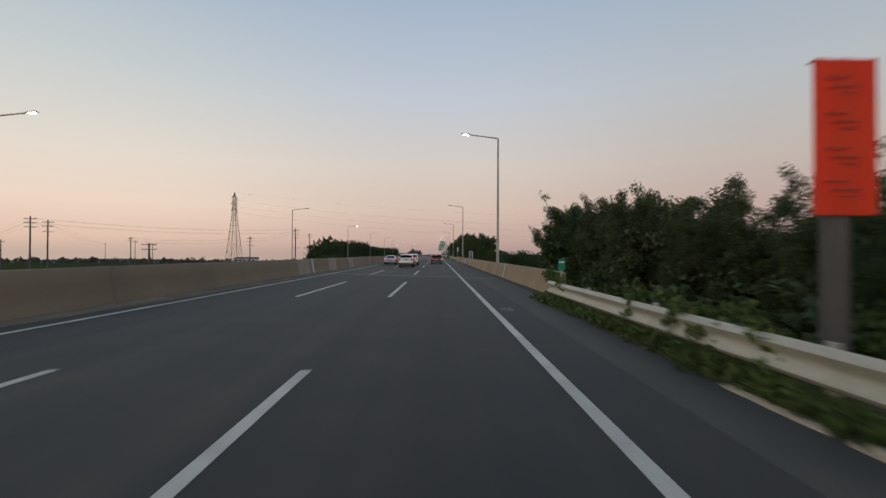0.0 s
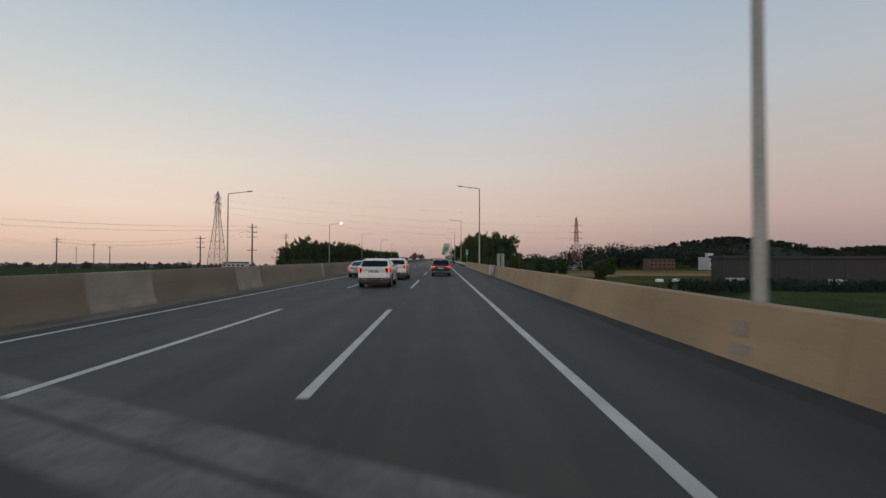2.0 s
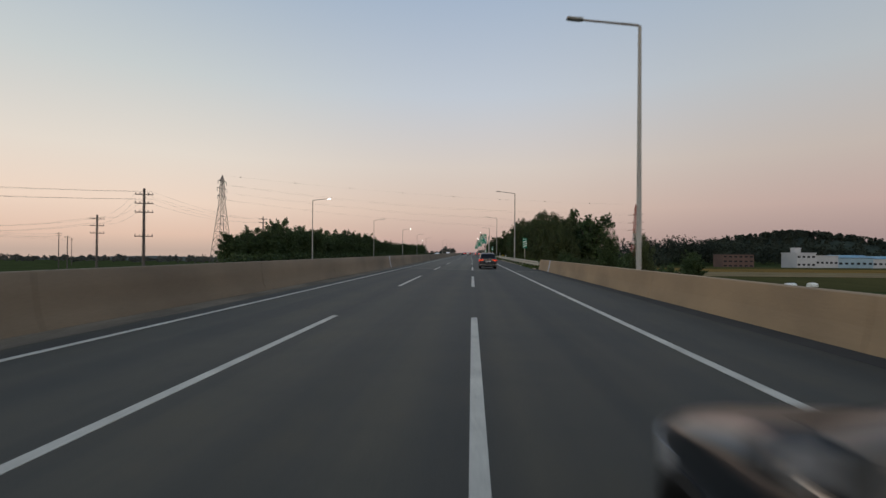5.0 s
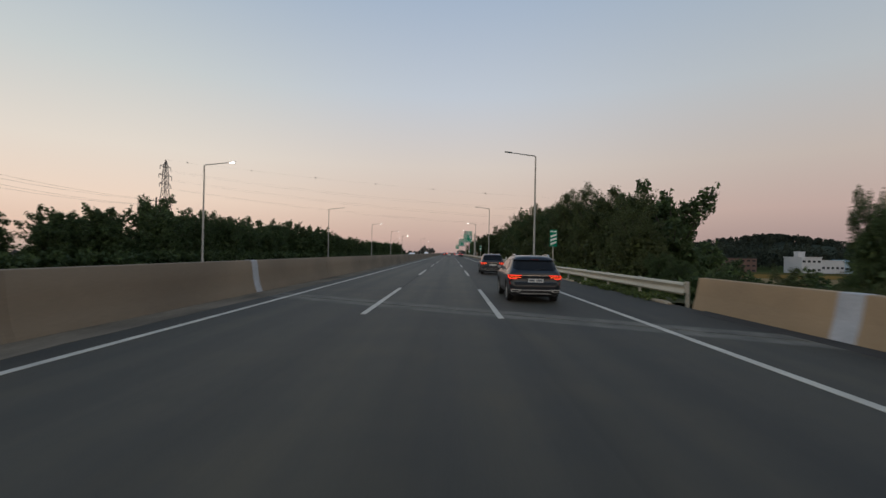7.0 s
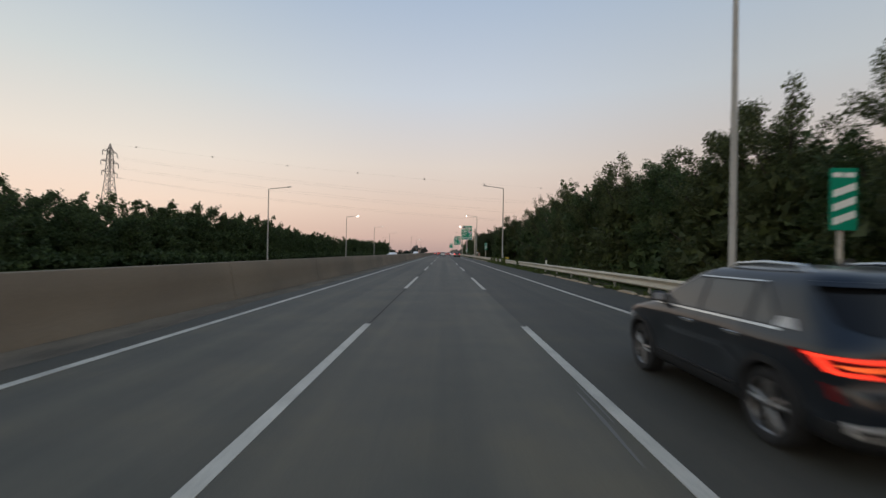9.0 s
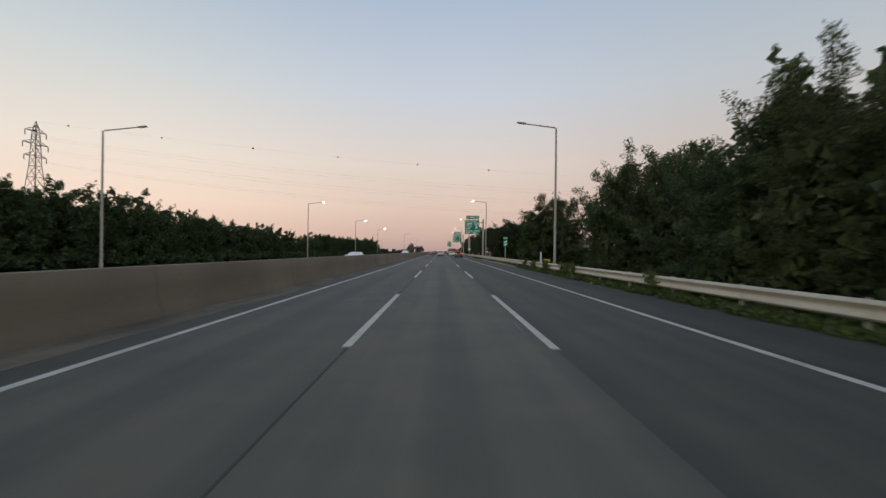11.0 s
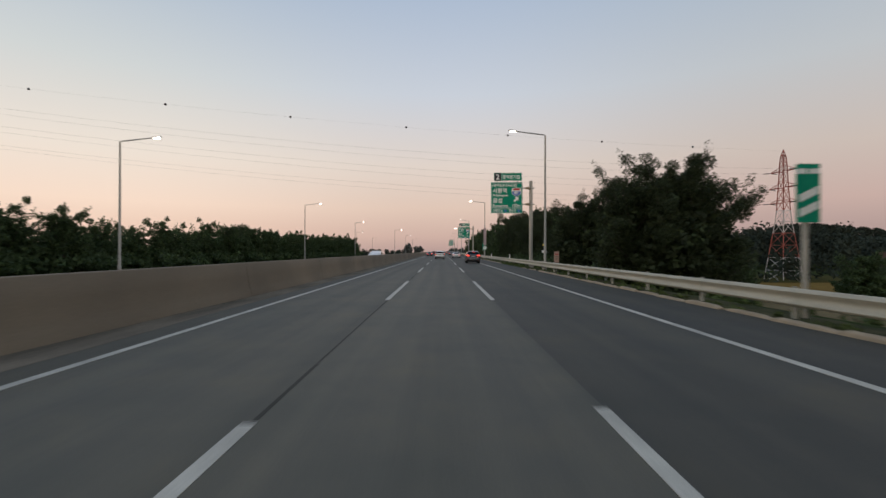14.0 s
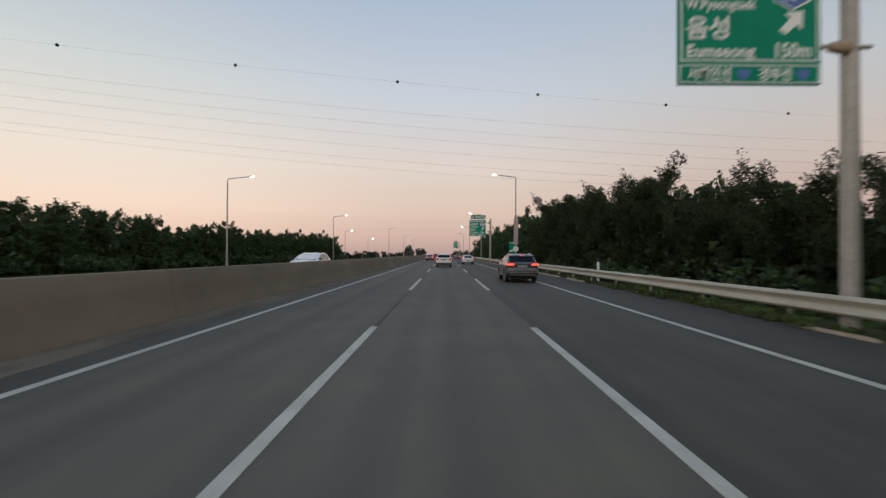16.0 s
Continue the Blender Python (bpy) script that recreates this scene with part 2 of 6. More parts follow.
UTILITY = material("utility_pole_concrete", (0.11, 0.095, 0.085), (0.08, 0.072, 0.065), rough=0.85, scale=1.5, bump=0.02)
LEAF = material("leaf_green", (0.080, 0.116, 0.050), (0.055, 0.081, 0.036), rough=0.6, scale=2.2, fine=6, bump=0, per_island=True, spec=0.2)
LEAF_B = material("leaf_olive", (0.097, 0.117, 0.051), (0.068, 0.084, 0.038), rough=0.6, scale=2.0, fine=6, bump=0, per_island=True, spec=0.2)
LEAF_BRIGHT = material("undergrowth_green", (0.125, 0.160, 0.052), (0.082, 0.108, 0.036), rough=0.6, scale=1.3, fine=6, bump=0, per_island=True, spec=0.2)
LEAF_DARK = material("leaf_dark_green", (0.056, 0.072, 0.036), (0.041, 0.053, 0.027), rough=0.6, scale=2.0, fine=6, bump=0, per_island=True, spec=0.15)
BARK = material("bark", (0.060, 0.048, 0.038), (0.040, 0.032, 0.026), rough=0.9, scale=0.5, stretch=(3, 3, 0.6), fine=18, bump=0.3)
GRASS = material("rough_grass", (0.060, 0.074, 0.028), (0.038, 0.047, 0.020), rough=1.0, spec=0.0, scale=6.0, fine=3.0, bump=0.3, spread=0.2)
RICE = material("ripening_rice", (0.094, 0.082, 0.032), (0.062, 0.060, 0.025), rough=1.0, spec=0.0, scale=25.0, stretch=(1, 0.3, 1), fine=1.2, bump=0.2, spread=0.12)
RIPE_RICE = material("ripe_ochre_rice", (0.23, 0.145, 0.045), (0.16, 0.105, 0.036), rough=1.0, spec=0.0, scale=25.0, stretch=(1, 0.3, 1), fine=1.2, bump=0.2, spread=0.12)
STRAW = material("dry_verge", (0.24, 0.185, 0.10), (0.18, 0.135, 0.075), rough=1.0, spec=0.0, scale=12.0, fine=1.5, bump=0.2)
FOREST = material("wooded_slope", (0.046, 0.058, 0.044), (0.032, 0.041, 0.034), rough=1.0, spec=0.0, scale=18.0, fine=0.35, bump=0.4, spread=0.25)
# distance haze is mixed into this base colour, hence the pale tone
HAZY_FOREST = material("distant_wood", (0.115, 0.123, 0.112), (0.092, 0.100, 0.092), rough=1.0, spec=0.0, scale=30.0, fine=0.2, bump=0.2, spread=0.12)
PLASTER = material("white_cladding", (0.50, 0.52, 0.53), (0.40, 0.42, 0.44), rough=0.7, scale=9.0, fine=2, bump=0)
BLUE_ROOF = material("blue_metal_roof", (0.10, 0.26, 0.36), (0.08, 0.20, 0.29), rough=0.5, scale=9.0, bump=0)
BRICK = material("brown_brickwork", (0.13, 0.080, 0.065), (0.10, 0.062, 0.052), rough=0.85, scale=5.0, bump=0)
DARK_ROOF = material("dark_grey_sheet", (0.030, 0.032, 0.033), (0.022, 0.024, 0.025), rough=0.6, scale=4.0, bump=0)
WINDOW_DARK = material("window_glass", (0.03, 0.035, 0.04), rough=0.08, scale=2.0, bump=0)
BOX_GREY = material("grey_cabinet_paint", (0.42, 0.43, 0.43), (0.34, 0.35, 0.35), rough=0.5, scale=0.6, bump=0.02)


# ---- building helpers ----
class Mesh:
    """Collects simple solids into one mesh."""

    def __init__(self):
        self.v, self.f = [], []

    def add(self, verts, faces):
        n = len(self.v)
        self.v += [tuple(p) for p in verts]
        self.f += [tuple(n + i for i in q) for q in faces]
        return self

    def box(self, lo, hi, cut=0.0):
        (x0, y0, z0), (x1, y1, z1) = lo, hi
        c = min(cut, (x1 - x0) / 2.01, (y1 - y0) / 2.01)
        ring = [(x0 + c, y0), (x1 - c, y0), (x1, y0 + c), (x1, y1 - c), (x1 - c, y1), (x0 + c, y1), (x0, y1 - c), (x0, y0 + c)] if c else \
            [(x0, y0), (x1, y0), (x1, y1), (x0, y1)]
        k = len(ring)
        if c:
            mx, my = (x0 + x1) / 2, (y0 + y1) / 2
            ins = [(mx + (x - mx) * (1 - 2 * c / (x1 - x0)), my + (y - my) * (1 - 2 * c / (y1 - y0))) for x, y in ring]
            levels = [(ring, z0), (ring, z1 - min(c, (z1 - z0) / 2)), (ins, z1)]
        else:
            levels = [(ring, z0), (ring, z1)]
        v = [(x, y, z) for r, z in levels for x, y in r]
        f = [tuple(reversed(range(k))), tuple(range(len(v) - k, len(v)))]
        for a in range(len(levels) - 1):
            f += [(a * k + i, a * k + (i + 1) % k, (a + 1) * k + (i + 1) % k, (a + 1) * k + i) for i in range(k)]
        return self.add(v, f)

    def tube(self, pts, radii, n=8, cap=True):
        pts = [Vector(p) for p in pts]
        radii = radii if isinstance(radii, (list, tuple)) else [radii] * len(pts)
        v, f = [], []
        for i, p in enumerate(pts):
            d = (pts[min(i + 1, len(pts) - 1)] - pts[max(i - 1, 0)]).normalized()
            side = d.cross(Vector((0, 0, 1)) if abs(d.z) < 0.9 else Vector((1, 0, 0))).normalized()
            up = side.cross(d)
            v += [p + radii[i] * (math.cos(a) * side + math.sin(a) * up) for a in (2 * math.pi * j / n for j in range(n))]
        for i in range(len(pts) - 1):
            f += [(i * n + j, (i + 1) * n + j, (i + 1) * n + (j + 1) % n, i * n + (j + 1) % n) for j in range(n)]
        if cap:
            f += [tuple(range(n)), tuple(range(len(v) - 1, len(v) - 1 - n, -1))]
        return self.add(v, f)

    def beam(self, p, q, w):
        return self.tube([p, q], w / 1.414, 4)

    def prism(self, outline, lo, hi, axis="y"):
        """An outline in the plane across an axis, drawn out along it. y: (x, z) pairs; x: (y, z); z: (x, y)."""
        k = len(outline)
        put = {"y": lambda a, b, c: (a, c, b), "x": lambda a, b, c: (c, a, b), "z": lambda a, b, c: (a, b, c)}[axis]
        v = [put(a, b, lo) for a, b in outline] + [put(a, b, hi) for a, b in outline]
        f = [tuple(range(k)), tuple(range(2 * k - 1, k - 1, -1))]
        f += [(i, i + k, (i + 1) % k + k, (i + 1) % k) for i in range(k)]
        return self.add(v, f)

    def data(self, name, mat, smooth=False):
        me = bpy.data.meshes.new(name)
        me.from_pydata(self.v, [], self.f)
        bm = bmesh.new()
        bm.from_mesh(me)
        bmesh.ops.recalc_face_normals(bm, faces=bm.faces)
        bm.to_mesh(me)
        bm.free()
        me.materials.append(mat)
        if smooth:
            me.shade_smooth()
            me.set_sharp_from_angle(angle=radians(38))
        return me

    def put(self, name, mat, parent=None, label="", smooth=False, m=None):
        ob = new(name, self.data(name, mat, smooth))
        ob.parent = parent
        if m is not None:
            ob.matrix_basis = m
        return tagged(ob, label)


def piece(name, data, parent, m):
    """One more object on a mesh that is shared with its like."""
    ob = new(name, data)
    ob.parent, ob.matrix_basis = parent, m
    return ob


def thing(name, m, label, category, group="", kind=""):
    ob = new(name)
    ob.matrix_basis = m
    ob.empty_display_size = 0.2
    return tagged(ob, label, category, group, kind)


def letters(text, size, mat, parent, m, name="lettering", squeeze=1.0):
    """Raised lettering in Blender's own font, as a mesh."""
    cu = bpy.data.curves.new(name, "FONT")
    cu.body, cu.size, cu.extrude, cu.align_x, cu.align_y = text, size, 0.004, "LEFT", "BOTTOM_BASELINE"
    cu.resolution_u, cu.offset = 3, 0.010 * size / 0.44
    tmp = new("lettering_draft", cu)
    bpy.context.view_layer.update()
    me = bpy.data.meshes.new_from_object(tmp.evaluated_get(bpy.context.evaluated_depsgraph_get()))
    bpy.data.objects.remove(tmp)
    bpy.data.curves.remove(cu)
    me.materials.clear()
    me.materials.append(mat)
    ob = new(name, me)
    ob.parent = parent
    ob.matrix_basis = m @ Matrix.Diagonal((squeeze, 1, 1, 1))
    return ob


def smooth(a, b, x):
    t = min(max((x - a) / (b - a), 0), 1)
    return t * t * (3 - 2 * t)


# ---- ground ----
FIELD = -7.8


def ground_z(x, y):
    """Fields at the bottom, the motorway's bank on top, open under the bridge."""
    right = 1 - smooth(9.9, 22.0, x)
    left = smooth(-44.0, -29.5, x)
    gap = smooth(116, 130, y + 0.5 * x) * (1 - smooth(178, 196, y + 0.5 * x))
    far = smooth(520, 900, y)
    west = 1 - smooth(-90, -44, x)
    base = FIELD + 4.5 * far * (1 - west) - 0.0225 * max(0.0, y - 470) * west
    z = base + (-0.13 - base) * right * left * (1 - gap)
    terrace = smooth(30, 44, x) * (1 - smooth(130, 170, x)) * smooth(118, 140, y) * (1 - smooth(206, 222, y))
    z += 4.7 * terrace
    flat = 1 if (-29 < x < 9.9 and gap == 0) else 0
    return z + (0 if flat else 0.25 * noise.noise((x * 0.05, y * 0.05, 0.0)))


def make_ground():
    xs = [-4000, -2500, -1500, -900, -600, -400, -280, -200, -150, -110, -85, -65, -54, -48, -44, -41, -38, -36, -34, -32, -30.5,
          -29, -25, -15, -5, 5, 8, 9, 9.8, 10.5, 11.5, 13, 14.5, 16, 17.5, 19, 20.5, 22, 25, 30, 38, 50, 65, 85, 110, 150, 200,
          280, 400, 600, 900, 1500, 2500, 4000]
    ys = [-1500, -600, -250, -100, -30] + list(range(20, 108, 8)) + list(range(108, 204, 4)) + list(range(204, 560, 8)) + \
        [580, 620, 680, 760, 860, 1000, 1300, 1800, 2600, 3600, 4900]
    v = [(x, y, ground_z(x, y)) for y in ys for x in xs]
    k = len(xs)
    f = [(j * k + i, j * k + i + 1, (j + 1) * k + i + 1, (j + 1) * k + i) for j in range(len(ys) - 1) for i in range(k - 1)]
    ob = Mesh().add(v, f).put("ground", GRASS, smooth=True)
    tagged(ob, "rough green grass and farmland below the motorway bank", "ground", kind="structure")


make_ground()


def field_patch(name, x0, x1, y0, y1, mat, label, lift=0.35):
    m = Mesh()
    nx, ny = 12, 16
    v = [(x0 + (x1 - x0) * i / nx, y0 + (y1 - y0) * j / ny, FIELD + lift + 0.12 * noise.noise((i * 1.7, j * 1.3, 3.0))) for j in range(ny + 1) for i in range(nx + 1)]
    f = [(j * (nx + 1) + i, j * (nx + 1) + i + 1, (j + 1) * (nx + 1) + i + 1, (j + 1) * (nx + 1) + i) for j in range(ny) for i in range(nx)]
    ob = m.add(v, f).put(name, mat, smooth=True)
    ob.modifiers.new("depth", "SOLIDIFY").thickness = 0.7
    return tagged(ob, label, "field", kind="structure")


field_patch("rice_field", 28, 420, 205, 338, RICE, "ripening yellow-green rice field below the bank")
field_patch("rice_field", 62, 420, 434, 470, RICE, "far yellow-green rice field before the factory")
field_patch("rice_field", 60, 240, 392, 432, RIPE_RICE, "ripe ochre rice field before the pylon")
field_patch("farm_track", 40, 430, 340, 384, STRAW, "pale dry stubble strip between the fields")
field_patch("dry_field", 24, 90, 318, 366, STRAW, "tawny dry field behind the roadside trees")
field_patch("green_crop", 58, 190, 222, 262, GRASS, "dark green low crop beside the bank", 0.7)
field_patch("rice_field", -420, -60, 120, 205, RICE, "yellow-green rice field beyond the opposite lanes")


# ---- road ----
def joint_1(x):
    return 114.75 - 0.5 * x


def joint_2(x):
    return 200.0 - 0.545 * x


def slab(name, x0, x1, low, high, mat, label, top=0.0, thick=0.13):
    """A road slab from x0 to x1 whose ends may run askew."""
    n = 6
    xs = [x0 + (x1 - x0) * i / n for i in range(n + 1)]
    v = [(x, e(x), z) for z in (top - thick, top) for e in (low, high) for x in xs]
    k = n + 1
    f = []
    for i in range(n):
        f += [(i, i + 1, k + i + 1, k + i), (2 * k + i, 2 * k + i + 1, 3 * k + i + 1, 3 * k + i),
              (i, i + 1, 2 * k + i + 1, 2 * k + i), (k + i, k + i + 1, 3 * k + i + 1, 3 * k + i)]
    f += [(0, k, 3 * k, 2 * k), (n, k + n, 3 * k + n, 2 * k + n)]
    return tagged(Mesh().add(v, f).put(name, mat), label, "road", kind="structure")


ROAD_R, ROAD_L = 8.3, -26.3
slab("road", ROAD_L, ROAD_R, lambda x: -200, lambda x: joint_1(x) - 0.75, ASPHALT_DARK, "dark asphalt motorway carriageway before the bridge")
slab("road_bridge", ROAD_L, 9.4, lambda x: joint_1(x) + 0.75, lambda x: joint_2(x) - 0.8, DECK, "grey-brown worn asphalt on the bridge deck", thick=1.1)
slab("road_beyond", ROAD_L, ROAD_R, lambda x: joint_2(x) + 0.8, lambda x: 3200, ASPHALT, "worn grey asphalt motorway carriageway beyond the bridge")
for nm, jf, half, jm in (("expansion_joint", joint_1, 0.75, JOINT), ("expansion_joint", joint_2, 0.8, JOINT_WORN)):
    e = slab(nm, ROAD_L, 9.4, lambda x: jf(x) - half, lambda x: jf(x) - 0.05, jm, "pale concrete band with a dark rubber bridge joint", thick=1.1)
    b = slab("joint_band", ROAD_L, 9.4, lambda x: jf(x) + 0.05, lambda x: jf(x) + half, jm, "", thick=1.1)
    r = slab("rubber_seal", ROAD_L, 9.4, lambda x: jf(x) - 0.05, lambda x: jf(x) + 0.05, RUBBER, "", top=-0.012, thick=1.08)
    for o in (b, r):
        o.parent = e
        for key in ("category", "kind"):
            if key in o:
                del o[key]
for y in (134, 156, 178):
    for x in (-21, -9, 3):
        pier = Mesh().tube([(x, y - 0.5 * x * 0, FIELD - 0.6), (x, y, -1.1)], 0.75, 14).put("bridge_pier", CONCRETE, smooth=True)
        tagged(pier, "round concrete pier under the bridge deck", "bridge pier", "bridge piers", "structure")

# lane markings, 6 mm proud of the asphalt
X12, X23, XL, XR = -1.8, 1.8, -5.26, 5.36
markings = thing("lane_markings", pose(0, 0, 0), "worn white painted lane lines on the motorway", "road marking", kind="structure")
FAR_ENDS = [23.6, 44.2, 64.8, 85.2, 106.3, 125.5, 146.2, 166.9, 187.2, 207.4, 229.4, 249.6, 270.4, 291.1, 311.5, 332.5]
FAR_ENDS += [332.5 + 20.35 * k for k in range(1, 40)]
dash = Mesh().box((-0.078, -9.7, 0), (0.078, 0, 0.006)).data("lane_dash", PAINT)
for y in FAR_ENDS:
    for x, sizes in ((X12, {207.4: 0.93, 311.5: 1.05}), (X23, {207.4: 0.96, 311.5: 1.08})):
        on = 0.45 if y == 311.5 and x == X23 else 0.0
        piece("lane_dash", dash, markings, pose(x - 0.09 * on, y + on, 0) @ Matrix.Diagonal((1, sizes.get(y, 1.0), 1, 1)))
for x, w in ((XL, 0.075), (XR, 0.085)):
    Mesh().box((x - w, -200, 0), (x + w, 3000, 0.006)).put("edge_line", PAINT, markings)
dash2 = Mesh().box((-0.078, -9.7, 0), (0.078, 0, 0.006)).data("opposite_dash", PAINT)
for y in FAR_ENDS[::1]:
    for x in (-12.4, -16.0):
        piece("lane_dash", dash2, markings, pose(x, y - 4, 0))
for x in (-8.9, -19.6):
    Mesh().box((x - 0.075, -200, 0), (x + 0.075, 3000, 0.006)).put("edge_line", PAINT, markings)

SEAM = material("dark_seam_tar", (0.058, 0.055, 0.046), (0.082, 0.077, 0.064), rough=0.95, scale=1.5, stretch=(1, 0.3, 1), fine=20, spec=0.1)
for x in (X12 + 0.03,):
    seam = Mesh()
    for k in range(60):
        w = 0.020 + 0.014 * noise.noise((k * 0.7, x, 1.0))
        d = 0.03 * noise.noise((k * 0.4, x, 5.0))
        seam.box((x + d - w, 206 + 6 * k, 0), (x + d + w, 206 + 6 * k + 5.9, 0.003))
    seam.put("paving_seam", SEAM, markings, "dark tar seam between paving strips")

SCUFF = material("pale_tyre_scuff", (0.165, 0.157, 0.137), (0.135, 0.127, 0.108), rough=0.8, scale=0.2, stretch=(1, 0.2, 1), fine=30)
for x, y, n, w in ((1.66, 283.4, 3.2, 0.05), (1.58, 284.0, 1.8, 0.03), (1.55, 222.5, 1.9, 0.05), (1.66, 223.4, 1.4, 0.03), (1.5, 209.0, 1.6, 0.04), (1.52, 261.9, 2.4, 0.04)):
    sc = Mesh().prism([(x - w * 0.3, y), (x + w * 0.2, y), (x + w, y + n * 0.5), (x + w * 0.9, y + n), (x + w * 0.5, y + n), (x, y + n * 0.5)], 0.0, 0.004, "z")
    sc.put("tyre_scuff", SCUFF, markings, "pale scuffed streak beside the lane line")

# median barrier: sloped safety shape, cast in lengths with open joints
MED = [(-6.78, 0.0), (-6.80, 0.10), (-6.86, 0.24), (-6.91, 0.42), (-6.96, 0.75), (-7.02, 1.20), (-7.05, 1.23), (-7.27, 1.23), (-7.30, 1.20), (-7.36, 0.75), (-7.41, 0.42), (-7.46, 0.24), (-7.52, 0.10), (-7.54, 0.0)]
median = thing("median_barrier", pose(0, 0, 0), "weathered brown concrete median safety barrier", "barrier", kind="structure")
med_len = Mesh().prism(MED, 0.012, 9.988).data("barrier_length", CONCRETE_DIM, True)
med_pale = Mesh().prism(MED, 0.012, 3.19).data("pale_barrier_length", PALE_PANEL)
med_rest = Mesh().prism(MED, 0.012, 6.79).data("short_barrier_length", CONCRETE_DIM, True)
for k in range(-15, 120):
    y = 3.8 + 10.0 * k
    if 113 < y < 134:
        piece("pale_barrier_length", med_pale, median, pose(0, y, 0))
        piece("barrier_length", med_rest, median, pose(0, y + 3.2, 0))
    else:
        piece("barrier_length", med_len, median, pose(0, y, 0))
for y, w in ((118.0, 0.5), (203.75, 0.5), (151.0, 0.3)):
    out = [(a + (0.006 if a > -7.16 else -0.006), b + (0.006 if b > 1.2 else 0)) for a, b in MED]
    Mesh().prism(out, y - w / 2, y + w / 2).put("mortar_joint", PATCH, median, "pale grey mortar joint")

def ragged_strip(name, x0, x1, y0, y1, mat, label, wander, step=1.5, top=0.008):
    """A thin layer along the road whose edge on the x1 side wanders."""
    n = int((y1 - y0) / step)
    v, f = [], []
    for i in range(n + 1):
        y = y0 + step * i
        e = x1 + wander * (noise.noise((y * 0.13, x0, 2.0)) + 0.6 * noise.noise((y * 0.9, x0, 7.0)))
        v += [(x0, y, 0.0), (x0, y, top + 0.02), ((x0 + e) / 2, y, top), (e, y, 0.003), (e, y, 0.0)]
    for i in range(n):
        f += [(5 * i + k, 5 * i + k + 1, 5 * i + k + 6, 5 * i + k + 5) for k in range(4)]
    return tagged(Mesh().add(v, f).put(name, mat, smooth=True), label, "roadside dirt", kind="structure")


ragged_strip("median_dust", -6.785, -5.98, -100, 900, DUST, "pale dust and grit along the foot of the median barrier", 0.16)

CHALK = material("chalk_paint", (0.42, 0.42, 0.40), (0.26, 0.26, 0.25), rough=0.8, scale=0.1, fine=40)
ring_mark = thing("road_mark", pose(0, 0, 0), "faint pale painted survey ring on the shoulder", "road marking", kind="structure")
for r, x, y in ((0.16, 5.80, 92.6), (0.10, 5.86, 92.85)):
    n = 20
    v = [(x + (r + d) * math.cos(a), y + 1.6 * (r + d) * math.sin(a), z) for z in (0.0, 0.004) for d in (0, 0.022) for a in (2 * math.pi * i / n for i in range(n))]
    f = [(2 * n + i, 2 * n + (i + 1) % n, 3 * n + (i + 1) % n, 3 * n + i) for i in range(n)] + [(n + i, n + (i + 1) % n, 3 * n + (i + 1) % n, 3 * n + i) for i in range(n)]
    Mesh().add(v, f).put("paint_ring", CHALK, ring_mark)

# bridge parapet on the near side
PAR = [(8.30, 0.0), (8.33, 0.14), (8.41, 0.45), (8.50, 0.98), (8.53, 1.0), (8.74, 1.0), (8.77, 0.97), (8.77, 0.0)]
parapet = thing("bridge_parapet", pose(0, 0, 0), "tan concrete bridge parapet with pale mortar joints", "barrier", kind="structure")
par_len = Mesh().prism(PAR, 0.01, 9.49).data("parapet_length", CONCRETE)
for k in range(11):
    piece("parapet_length", par_len, parapet, pose(0, 96.8 + 9.5 * k, 0))
for y, w in ((111.4, 0.42), (195.6, 0.62), (153.3, 0.36)):
    out = [(a + (-0.006 if a < 8.6 else 0.006), b + (0.006 if b > 0.9 else 0)) for a, b in PAR]
    Mesh().prism(out, y - w / 2, y + w / 2).put("mortar_joint", PATCH, parapet, "pale grey mortar joint")
for y, z, w, h in ((117.8, 0.58, 0.34, 0.26), (117.7, 0.22, 0.5, 0.2), (141.0, 0.5, 0.24, 0.5)):
    x0, x1 = 8.30 + 0.2 * (z - h / 2 + 0.02), 8.30 + 0.2 * (z + h / 2)
    m = Mesh().add([(x - d, y + s * w / 2, zz) for d in (0.008, -0.06) for s in (-1, 1) for x, zz in ((x0, z - h / 2), (x1, z + h / 2))],
                   [(0, 1, 3, 2), (4, 6, 7, 5), (0, 2, 6, 4), (1, 5, 7, 3), (0, 4, 5, 1), (2, 3, 7, 6)])
    m.put("repair_patch", PALE_PANEL, parapet, "pale repair patch")
ragged_strip("gutter_dirt", 8.296, 7.86, 97, 201, GRIME, "dark dirt and grit along the parapet foot", 0.14)


# ---- guardrail, kerb ----
W_RAIL = [(0.0, 0.36), (-0.05, 0.385), (-0.075, 0.43), (-0.05, 0.48), (0.0, 0.53), (0.005, 0.57), (0.0, 0.61), (-0.05, 0.66), (-0.075, 0.71),
          (-0.05, 0.76), (0.0, 0.80), (0.012, 0.80), (-0.035, 0.76), (-0.06, 0.71), (-0.035, 0.66), (0.015, 0.61), (0.02, 0.57), (0.015, 0.53),
          (-0.035, 0.48), (-0.06, 0.43), (-0.035, 0.385), (0.012, 0.36)]
rail_mesh = Mesh().prism(W_RAIL, 0.0, 4.04).data("rail_beam", CREAM, True)
post_mesh = Mesh().tube([(0, 0, -0.9), (0, 0, 0.82)], 0.06, 10).data("rail_post", GALV, True)
block_mesh = Mesh().box((-0.075, -0.05, 0.44), (0.06, 0.05, 0.72)).data("spacer_block", GALV)


